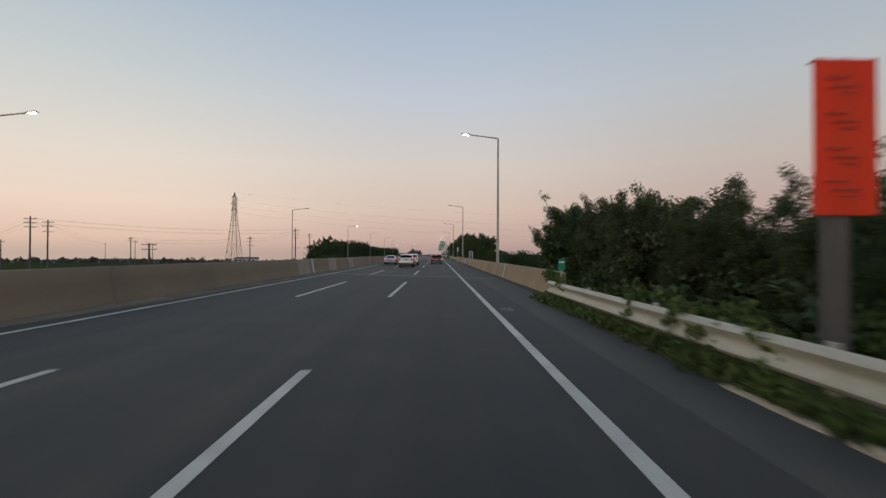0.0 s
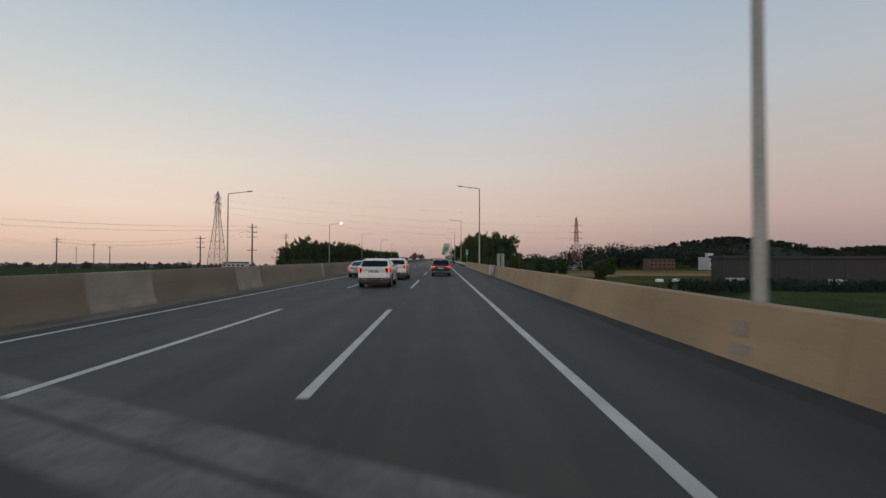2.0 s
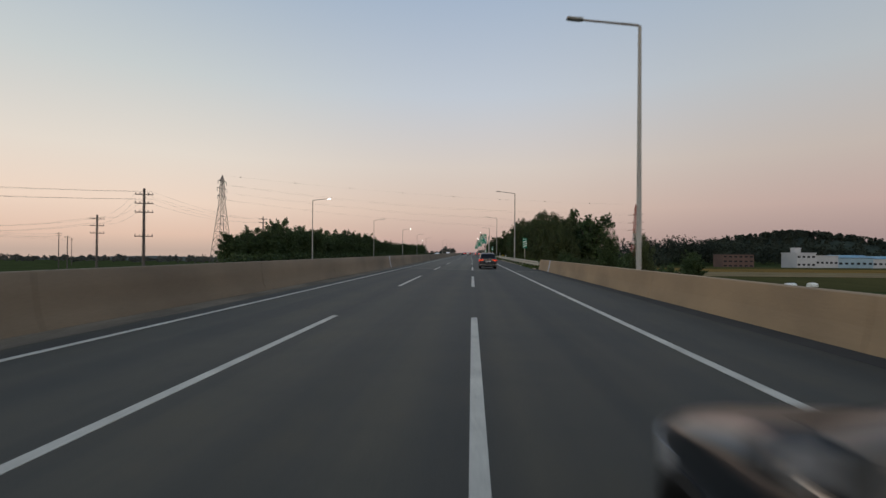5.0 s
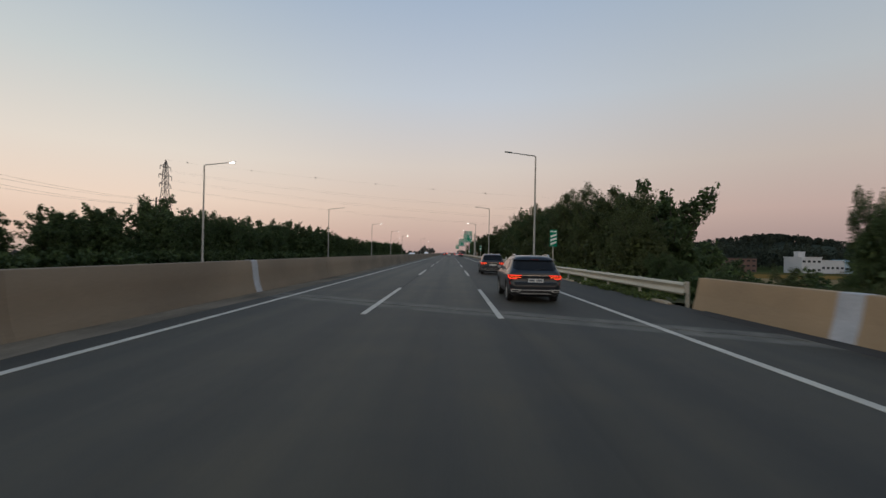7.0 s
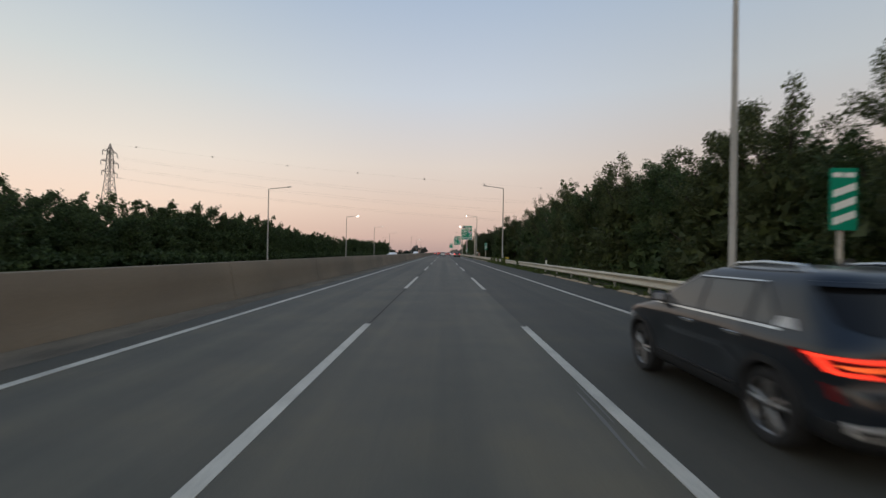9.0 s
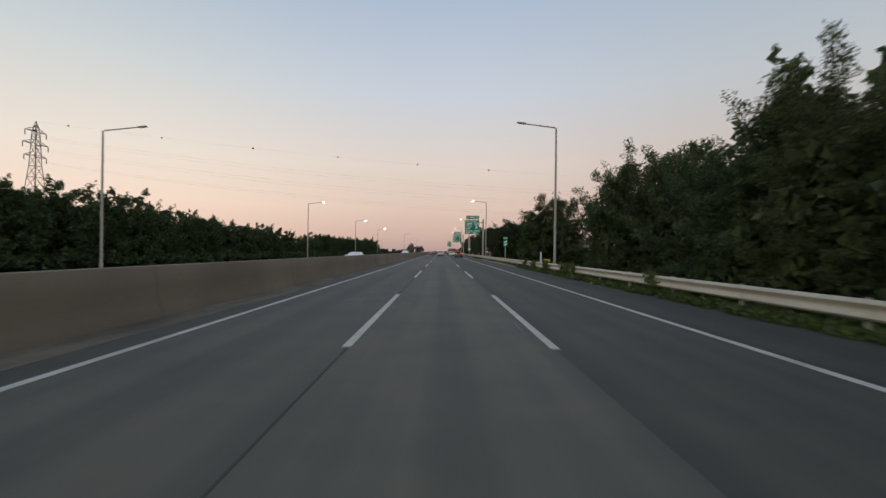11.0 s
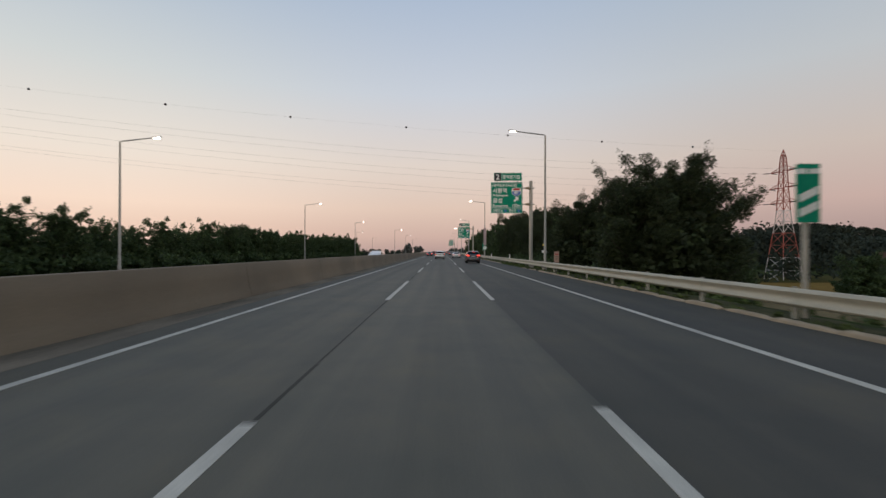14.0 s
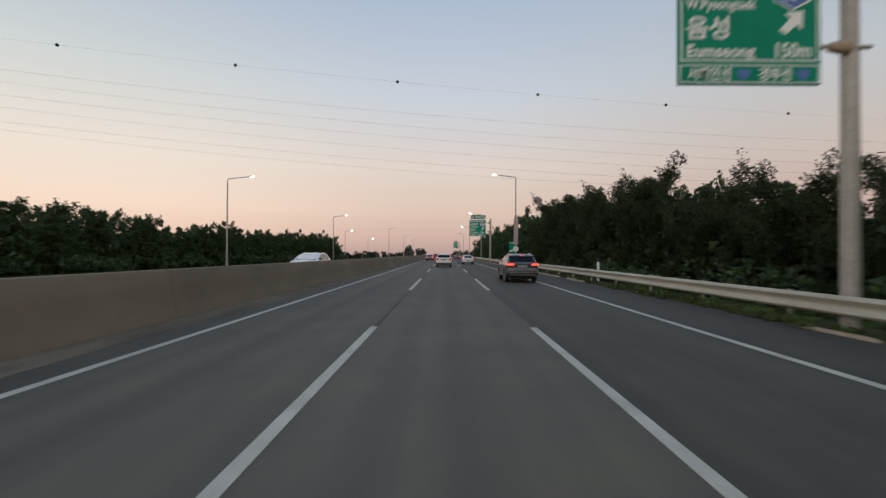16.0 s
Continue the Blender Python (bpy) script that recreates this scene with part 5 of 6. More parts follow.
# ---- buildings ----
TRIM_DARK = material("dark_wall_post", (0.040, 0.043, 0.047), rough=0.6, scale=2.0, bump=0)

def building(name, x, y, w, d, h, wall, roof, label, storeys, bays, pitched=False, turn=0.0, base=FIELD + 0.2):
    b = thing(name, pose(x, y, base, 0, 0, turn), label, "building")
    Mesh().box((0, 0, -2.2), (w, d, h)).put("wall", wall, b)
    if pitched:
        Mesh().prism([(-0.5, h), (d + 0.5, h), (d + 0.5, h + 0.15), (d / 2, h + d * 0.10 + 0.15), (-0.5, h + 0.15)], -0.4, w + 0.4, "x").put("roof", roof, b)
    else:
        Mesh().box((-0.3, -0.3, h), (w + 0.3, d + 0.3, h + 0.5)).put("roof", roof, b)
    for s in range(storeys):
        for k in range(bays):
            cx, z = w * (k + 0.5) / bays, h * (s + 0.42) / storeys
            hw, hh = min(w / bays * 0.28, 1.3), min(h / storeys * 0.28, 1.3)
            win = Mesh().box((cx - hw, -0.06, z), (cx + hw, 0.02, z + hh)).put("window", WINDOW_DARK, b)
            Mesh().box((cx - hw - 0.1, -0.16, z - 0.15), (cx + hw + 0.1, 0.0, z)).put("sill", roof, win)
    return b


PALE_BLUE = material("pale_blue_cladding", (0.30, 0.42, 0.50), (0.24, 0.35, 0.42), rough=0.7, scale=7.0, fine=2, bump=0)
building("factory", 213, 470, 12, 15, 10.2, PLASTER, PLASTER, "white factory block with a stepped roof", 2, 4)
building("factory", 225.5, 471, 14, 15, 8.4, PLASTER, PLASTER, "lower white factory wing with a flat roof", 1, 5)
building("factory", 240, 472, 22, 17, 7.4, PALE_BLUE, BLUE_ROOF, "long pale factory hall with a blue metal roof", 1, 6, True)
building("factory", 263, 474, 28, 17, 6.8, PLASTER, BLUE_ROOF, "pale factory hall with a blue metal roof", 1, 8, True)
building("factory", 292, 476, 20, 17, 7.6, PLASTER, BLUE_ROOF, "far pale factory hall with a blue roof", 1, 5, True)
tower = building("water_tower", 217, 478, 4, 4, 13.5, PLASTER, PLASTER, "white roof house above the factory block", 0, 0)
building("apartment_block", 168, 473, 20, 12, 9.0, BRICK, DARK_ROOF, "brown brick block of three storeys", 3, 6)
building("farm_house", 96, 470, 14, 8, 3.2, PLASTER, DARK_ROOF, "low white farm house by the pylon", 1, 4, True)
shed = building("warehouse", 51.8, 189, 28, 3.5, 4.9, DARK_ROOF, DARK_ROOF, "long warehouse clad in dark sheet metal", 0, 0, base=-3.1)
for u, w, z in ((0.4, 3.2, 1.3), (5.0, 2.0, 1.2), (18.0, 3.4, 1.1)):
    Mesh().box((u, -0.08, 0.3), (u + w, 0.02, 0.3 + z)).put("loading_door", PLASTER, shed, "white loading door")
for u in (3.0, 9.0, 15.0, 21.0):
    Mesh().box((u, -0.05, 0.0), (u + 0.18, 0.02, 5.0)).put("wall_post", TRIM_DARK, shed)
building("warehouse", 84, 206, 14, 9, 4.2, BRICK, DARK_ROOF, "low brown-walled warehouse beside the fields", 1, 3, base=-3.1)
woods("hedge", "dark green hedge along the raised field edge", 49, 460, lambda r: (r.uniform(40, 108), r.uniform(177, 187), -3.3, r.uniform(1.0, 1.9)), 0.15, FOREST)
building("greenhouse", 20, 395, 26, 10, 3.0, PLASTER, PLASTER, "pale plastic greenhouses below the bank", 1, 2, True, base=-6.3)
building("farm_house", -190, 520, 20, 10, 4.5, PLASTER, DARK_ROOF, "pale low farm buildings on the plain", 1, 5, True)
building("shed", 34, 330, 10, 8, 3.4, PLASTER, BLUE_ROOF, "white shed behind the roadside trees", 1, 2, True, base=-6.3)


def wrapped_bale(x, y, turn):
    b = thing("wrapped_bale", pose(x, y, FIELD + 0.5, 0, 0, turn), "white plastic-wrapped straw bale in the field", "bale", "wrapped bales")
    Mesh().tube([(-1.25, 0, 0.8), (-1.15, 0, 0.8), (1.15, 0, 0.8), (1.25, 0, 0.8)], [0.74, 0.84, 0.84, 0.74], 18).put("plastic_wrap", WHITE_SHEET, b, smooth=True)
    for u in (-0.7, 0.1, 0.75):
        Mesh().tube([(u - 0.04, 0, 0.8), (u + 0.04, 0, 0.8)], 0.85, 18).put("binding_band", PALE_PANEL, b)


for x, y, turn in ((84, 280, 10), (91.5, 283, 25)):
    wrapped_bale(x, y, turn)


# ---- cars ----
def paint(name, colour, rough=0.32, metal=0.0, spec=0.4, coat=0.8):
    return material(name, colour, tuple(c * 0.94 for c in colour), rough=rough, metal=metal, scale=1.5, fine=300, bump=0, spread=0.02, coat=coat, spec=spec)


WHITE_PAINT = paint("white_car_paint", (0.80, 0.775, 0.735))
DARK_PAINT = paint("blue_black_car_paint", (0.007, 0.0105, 0.015), 0.28, 0.0, 0.35, 0.42)
GREY_PAINT = paint("grey_car_paint", (0.10, 0.105, 0.11), 0.35, 0.5)
SILVER_PAINT = paint("silver_car_paint", (0.38, 0.39, 0.40), 0.32, 0.5)
RED_PAINT = paint("dark_red_car_paint", (0.12, 0.02, 0.02), 0.3, 0.2)
CAR_GLASS = material("tinted_car_glass", (0.008, 0.009, 0.010), rough=0.04, spec=0.2, scale=1.0, bump=0, spread=0.0)
# opaque panes; the sky showing in them is put into the base colour
SIDE_GLASS = material("lighter_tinted_glass", (0.075, 0.075, 0.07), rough=0.05, scale=1.0, bump=0, spread=0.02)
TRIM = material("black_plastic_trim", (0.020, 0.021, 0.022), rough=0.55, scale=0.6, fine=120, bump=0.04)
CHROME = material("satin_chrome", (0.62, 0.62, 0.61), rough=0.22, metal=1.0, scale=0.6, bump=0)
SILVER_TRIM = material("silver_trim", (0.52, 0.52, 0.50), rough=0.4, metal=0.15, scale=0.6, bump=0)
ALLOY = material("alloy_wheel", (0.24, 0.24, 0.24), (0.19, 0.19, 0.19), rough=0.35, metal=0.8, scale=0.3, bump=0)
TYRE = material("tyre_rubber", (0.016, 0.016, 0.016), rough=0.8, scale=0.3, fine=80, bump=0.1)
RED_LENS = material("red_lamp_lens", (0.15, 0.008, 0.009), rough=0.12, scale=0.4, bump=0)
RED_GLOW = material("lit_tail_lamp", (0.9, 0.05, 0.02), glow=1.3, glow_colour=(1.0, 0.045, 0.018), bump=0)
AMBER_GLOW = material("lit_amber_lamp", (0.9, 0.3, 0.05), glow=1.5, glow_colour=(1.0, 0.10, 0.025), bump=0)
BRAKE_GLOW = material("lit_brake_lamp", (0.9, 0.06, 0.03), glow=3.0, glow_colour=(1.0, 0.055, 0.03), bump=0)
PLATE_GLOW = material("lit_plate_lamp", (1.0, 0.9, 0.6), glow=1.3, glow_colour=(1.0, 0.88, 0.60), bump=0)
HEAD_GLASS = material("headlamp_glass", (0.30, 0.31, 0.32), rough=0.08, scale=0.4, bump=0)
PLATE = material("number_plate_white", (0.62, 0.63, 0.62), rough=0.5, scale=0.4, bump=0)
PLATE_INK = material("number_plate_ink", (0.12, 0.13, 0.14), rough=0.5, scale=0.4, bump=0)

# body outlines by height: z, half width, rear y, front y, rear corner radius, front corner radius
SUV_LARGE = dict(levels=((0.24, 0.76, 0.50, 4.60, 0.24, 0.45), (0.33, 0.86, 0.24, 4.73, 0.28, 0.55), (0.40, 0.91, 0.06, 4.78, 0.30, 0.60), (0.46, 0.925, 0.01, 4.80, 0.32, 0.62), (0.60, 0.928, 0.0, 4.81, 0.31, 0.62), (0.69, 0.930, 0.005, 4.80, 0.30, 0.62),
                         (0.735, 0.934, 0.065, 4.79, 0.29, 0.62), (0.86, 0.946, 0.095, 4.73, 0.28, 0.58), (0.96, 0.948, 0.09, 4.58, 0.28, 0.53), (1.06, 0.936, 0.045, 4.25, 0.28, 0.46), (1.12, 0.916, 0.045, 3.92, 0.29, 0.42),
                         (1.17, 0.893, 0.085, 3.70, 0.30, 0.40), (1.24, 0.865, 0.15, 3.54, 0.33, 0.38), (1.36, 0.815, 0.275, 3.28, 0.37, 0.34), (1.47, 0.762, 0.385, 2.98, 0.38, 0.30), (1.55, 0.713, 0.46, 2.70, 0.36, 0.28),
                         (1.605, 0.655, 0.545, 2.45, 0.32, 0.26), (1.64, 0.575, 0.68, 2.22, 0.28, 0.25), (1.663, 0.46, 0.90, 1.98, 0.22, 0.2), (1.675, 0.28, 1.20, 1.75, 0.14, 0.14)),
                 axles=(1.02, 3.835), wheel=0.372, track=0.815, panes=((0.64, 1.40), (1.50, 2.30), (2.37, 3.36)), glass=(1.205, 1.535), belt=1.185, flare=0.018)
SUV_SMALL = dict(levels=((0.22, 0.74, 0.15, 4.20, 0.24, 0.42), (0.30, 0.83, 0.06, 4.32, 0.28, 0.5), (0.44, 0.872, 0.0, 4.385, 0.30, 0.58), (0.56, 0.876, 0.0, 4.38, 0.29, 0.58), (0.66, 0.880, 0.02, 4.37, 0.28, 0.58),
                         (0.72, 0.885, 0.05, 4.34, 0.27, 0.56), (0.84, 0.898, 0.065, 4.24, 0.27, 0.50), (0.92, 0.898, 0.055, 4.06, 0.27, 0.46), (0.98, 0.884, 0.06, 3.80, 0.27, 0.42), (1.04, 0.858, 0.085, 3.50, 0.28, 0.38),
                         (1.10, 0.832, 0.13, 3.32, 0.30, 0.36), (1.22, 0.790, 0.22, 3.08, 0.33, 0.32), (1.35, 0.742, 0.305, 2.80, 0.34, 0.29), (1.45, 0.700, 0.365, 2.55, 0.32, 0.27), (1.52, 0.652, 0.425, 2.34, 0.30, 0.25),
                         (1.56, 0.598, 0.50, 2.18, 0.28, 0.24), (1.59, 0.51, 0.64, 1.98, 0.24, 0.22), (1.607, 0.40, 0.86, 1.8, 0.2, 0.18), (1.615, 0.26, 1.08, 1.6, 0.12, 0.12)),
                 axles=(0.88, 3.51), wheel=0.345, track=0.775, panes=((0.80, 1.16), (1.24, 2.02), (2.09, 3.06)), glass=(1.10, 1.45), belt=1.055, flare=0.024)
SEDAN = dict(levels=((0.20, 0.78, 0.16, 4.66, 0.24, 0.45), (0.28, 0.87, 0.06, 4.78, 0.30, 0.55), (0.42, 0.905, 0.0, 4.86, 0.34, 0.62), (0.58, 0.910, 0.0, 4.85, 0.34, 0.62),
                     (0.72, 0.918, 0.035, 4.78, 0.33, 0.58), (0.84, 0.914, 0.02, 4.50, 0.33, 0.5), (0.92, 0.895, 0.06, 4.0, 0.34, 0.45), (0.965, 0.865, 0.24, 3.66, 0.34, 0.4),
                     (1.00, 0.84, 0.52, 3.50, 0.32, 0.36), (1.15, 0.77, 0.90, 3.14, 0.28, 0.3), (1.29, 0.69, 1.26, 2.76, 0.25, 0.27), (1.37, 0.63, 1.50, 2.50, 0.22, 0.25),
                     (1.415, 0.55, 1.70, 2.34, 0.18, 0.22), (1.44, 0.40, 1.90, 2.18, 0.12, 0.12)),
             axles=(1.05, 3.88), wheel=0.335, track=0.79, panes=((1.32, 1.62), (1.68, 2.28), (2.34, 3.18)), glass=(1.01, 1.355), belt=0.99, flare=0.012)


def eased(t, v, x):
    """Monotone cubic through the points (t, v)."""
    h, d = np.diff(t), np.diff(v) / np.diff(t)
    m = np.concatenate([[d[0]], np.where(d[:-1] * d[1:] > 0, 2 * d[:-1] * d[1:] / np.where(d[:-1] + d[1:] == 0, 1, d[:-1] + d[1:]), 0), [d[-1]]])
    x = min(max(x, t[0]), t[-1])
    i = min(max(int(np.searchsorted(t, x)) - 1, 0), len(h) - 1)
    q = (x - t[i]) / h[i]
    return float((2 * q ** 3 - 3 * q ** 2 + 1) * v[i] + (q ** 3 - 2 * q ** 2 + q) * h[i] * m[i] + (3 * q ** 2 - 2 * q ** 3) * v[i + 1] + (q ** 3 - q ** 2) * h[i] * m[i + 1])


class Body:
    def __init__(self, spec):
        self.t = np.array(spec["levels"])
        self.axles, self.flare, self.seen = spec["axles"], spec["flare"], {}

    def at(self, z):
        key = round(z, 5)
        if key not in self.seen:
            self.seen[key] = [eased(self.t[:, 0], self.t[:, k], z) for k in range(1, 6)]
        return self.seen[key]

    def swell(self, y, z):
        """How far the wings stand out over the wheels, and the doors draw in between them."""
        up = math.exp(-((z - 0.70) / 0.24) ** 2)
        out = max(math.exp(-((y - a) / 0.52) ** 4) for a in self.axles)
        return up * self.flare * (1.6 * out - 0.6)

    def ring(self, z, n=12):
        w, yr, yf, rr, rf = self.at(z)
        right = []
        for j in range(6):
            right.append(((w - rr) * j / 6, yr))
        for j in range(n + 1):
            a = math.pi / 2 * j / n
            right.append((w - rr + rr * math.sin(a), yr + rr - rr * math.cos(a)))
        for j in range(1, 30):
            y = yr + rr + (yf - rf - yr - rr) * j / 30
            right.append((w, y))
        for j in range(n + 1):
            a = math.pi / 2 * j / n
            right.append((w - rf + rf * math.cos(a), yf - rf + rf * math.sin(a)))
        right.append(((w - rf) * 0.5, yf))
        right.append((0.0, yf))
        right = [(x + self.swell(y, z) * smooth(0.75, 1.0, x / w), y) for x, y in right]
        return [(x, y, z) for x, y in right] + [(-x, y, z) for x, y in right[-2:0:-1]]

    def rear(self, z, u):
        """The point u metres along the outline from the middle of the tail."""
        w, yr, yf, rr, rf = self.at(z)
        s, u = (1, u) if u >= 0 else (-1, -u)
        if u <= w - rr:
            x, y, n = u, yr, (0.0, -1.0)
        else:
            a = (u - (w - rr)) / rr
            if a <= math.pi / 2:
                x, y, n = w - rr + rr * math.sin(a), yr + rr - rr * math.cos(a), (s * math.sin(a), -math.cos(a))
            else:
                x, y, n = w, yr + rr + (u - (w - rr) - rr * math.pi / 2), (float(s), 0.0)
        return (s * (x + self.swell(y, z) * smooth(0.75, 1.0, x / w)), y), n

    def side(self, z, y, s):
        w, yr, yf, rr, rf = self.at(z)
        x = w
        if y < yr + rr:
            x = w - rr + math.sqrt(max(rr * rr - (yr + rr - y) ** 2, 0))
        elif y > yf - rf:
            x = w - rf + math.sqrt(max(rf * rf - (y - yf + rf) ** 2, 0))
        return (s * (x + self.swell(y, z) * smooth(0.75, 1.0, x / w)), y), (float(s), 0.0)

    def shell(self):
        m = Mesh()
        zs = sorted({float(a + (b - a) * q) for a, b in zip(self.t[:-1, 0], self.t[1:, 0]) for q in ((0, 0.25, 0.5, 0.75) if b - a > 0.05 else (0, 0.33, 0.67))} | {float(self.t[-1, 0])})
        rings = [self.ring(z) for z in zs]
        k = len(rings[0])
        v = [p for r in rings for p in r]
        f = [(a * k + i, a * k + (i + 1) % k, (a + 1) * k + (i + 1) % k, (a + 1) * k + i) for a in range(len(rings) - 1) for i in range(k)]
        f += [tuple(range(k - 1, -1, -1)), tuple(range(len(v) - k, len(v)))]
        return m.add(v, f)

    def patch(self, where, z0, z1, lo, hi, out=0.006, rows=5, cols=6, s=1, deep=0.012):
        """A thin panel that follows the body. where: rear (lo, hi are metres along the outline) or side (lo, hi are y)."""
        rows, cols = max(rows, math.ceil((z1 - z0) / 0.03)), max(cols, math.ceil((hi(0.5) - lo(0.5)) / 0.06))
        v, f = [], []
        for d in (out, out - deep):
            for i in range(rows + 1):
                q = i / rows
                z = z0 + (z1 - z0) * q
                a, b = lo(q), hi(q)
                for j in range(cols + 1):
                    p, n = self.rear(z, s * (a + (b - a) * j / cols)) if where == "rear" else self.side(z, a + (b - a) * j / cols, s)
                    v.append((p[0] + n[0] * d, p[1] + n[1] * d, z))
        k, layer = cols + 1, (rows + 1) * (cols + 1)
        for i in range(rows):
            for j in range(cols):
                a = i * k + j
                f += [(a, a + 1, a + k + 1, a + k), (layer + a, layer + a + k, layer + a + k + 1, layer + a + 1)]
        edge = [j for j in range(cols)] + [i * k + cols for i in range(rows)] + [rows * k + j for j in range(cols, 0, -1)] + [i * k for i in range(rows, 0, -1)]
        f += [(a, b, layer + b, layer + a) for a, b in zip(edge, edge[1:] + edge[:1])]
        return Mesh().add(v, f)


def const(a, b=None):
    return (lambda q: a) if b is None else (lambda q: a + (b - a) * q)


def cut_arches(shell, spec, mat):
    """The painted body with round wheel arches cut out and black liners left inside."""
    ob = new("body_draft", shell.data("body", mat, True))
    drafts = []
    for y in spec["axles"]:
        for s in (-1, 1):
            c = new("arch_draft", Mesh().tube([(s * 0.5, y, spec["wheel"]), (s * 1.3, y, spec["wheel"])], spec["wheel"] + 0.055, 40).data("arch", TRIM))
            mod = ob.modifiers.new("arch", "BOOLEAN")
            mod.object, mod.operation, mod.solver, mod.material_mode = c, "DIFFERENCE", "EXACT", "TRANSFER"
            drafts.append(c)
    bpy.context.view_layer.update()
    me = bpy.data.meshes.new_from_object(ob.evaluated_get(bpy.context.evaluated_depsgraph_get()))
    for o in [ob] + drafts:
        bpy.data.objects.remove(o)
    me.name = "body"
    return me


def wheel_meshes(r):
    tyre = Mesh()
    prof = [(-0.10, r * 0.70), (-0.115, r * 0.80), (-0.11, r * 0.94), (-0.09, r * 0.99), (0.0, r), (0.09, r * 0.99), (0.11, r * 0.94), (0.115, r * 0.80), (0.10, r * 0.70), (0.0, r * 0.68)]
    n = 40
    v = [(x, q * math.cos(a), q * math.sin(a)) for x, q in prof for a in (2 * math.pi * i / n for i in range(n))]
    k = len(prof)
    f = [(j * n + i, j * n + (i + 1) % n, ((j + 1) % k) * n + (i + 1) % n, ((j + 1) % k) * n + i) for j in range(k) for i in range(n)]
    tyre.add(v, f)
    rim = Mesh()
    prof = [(0.09, r * 0.72), (0.10, r * 0.70), (0.085, r * 0.65), (-0.02, r * 0.63), (-0.06, r * 0.68), (0.05, r * 0.72)]
    v = [(x, q * math.cos(a), q * math.sin(a)) for x, q in prof for a in (2 * math.pi * i / n for i in range(n))]
    k = len(prof)
    rim.add(v, [(j * n + i, j * n + (i + 1) % n, ((j + 1) % k) * n + (i + 1) % n, ((j + 1) % k) * n + i) for j in range(k) for i in range(n)])
    hub = Mesh().tube([(0.03, 0, 0), (0.085, 0, 0), (0.095, 0, 0)], [r * 0.17, r * 0.16, r * 0.10], 20)
    spoke = Mesh().tube([(0.072, r * 0.12, 0), (0.082, r * 0.66, 0)], [0.032, 0.024], 6)
    disc = Mesh().tube([(-0.02, 0, 0), (0.01, 0, 0)], r * 0.6, 28)
    return tyre.data("tyre", TYRE, True), rim.data("rim", ALLOY, True), disc.data("brake_disc", TRIM), hub.data("hub", ALLOY, True), spoke.data("spoke", ALLOY, True)


WHEELS = {r: wheel_meshes(r) for r in (0.372, 0.345, 0.335)}


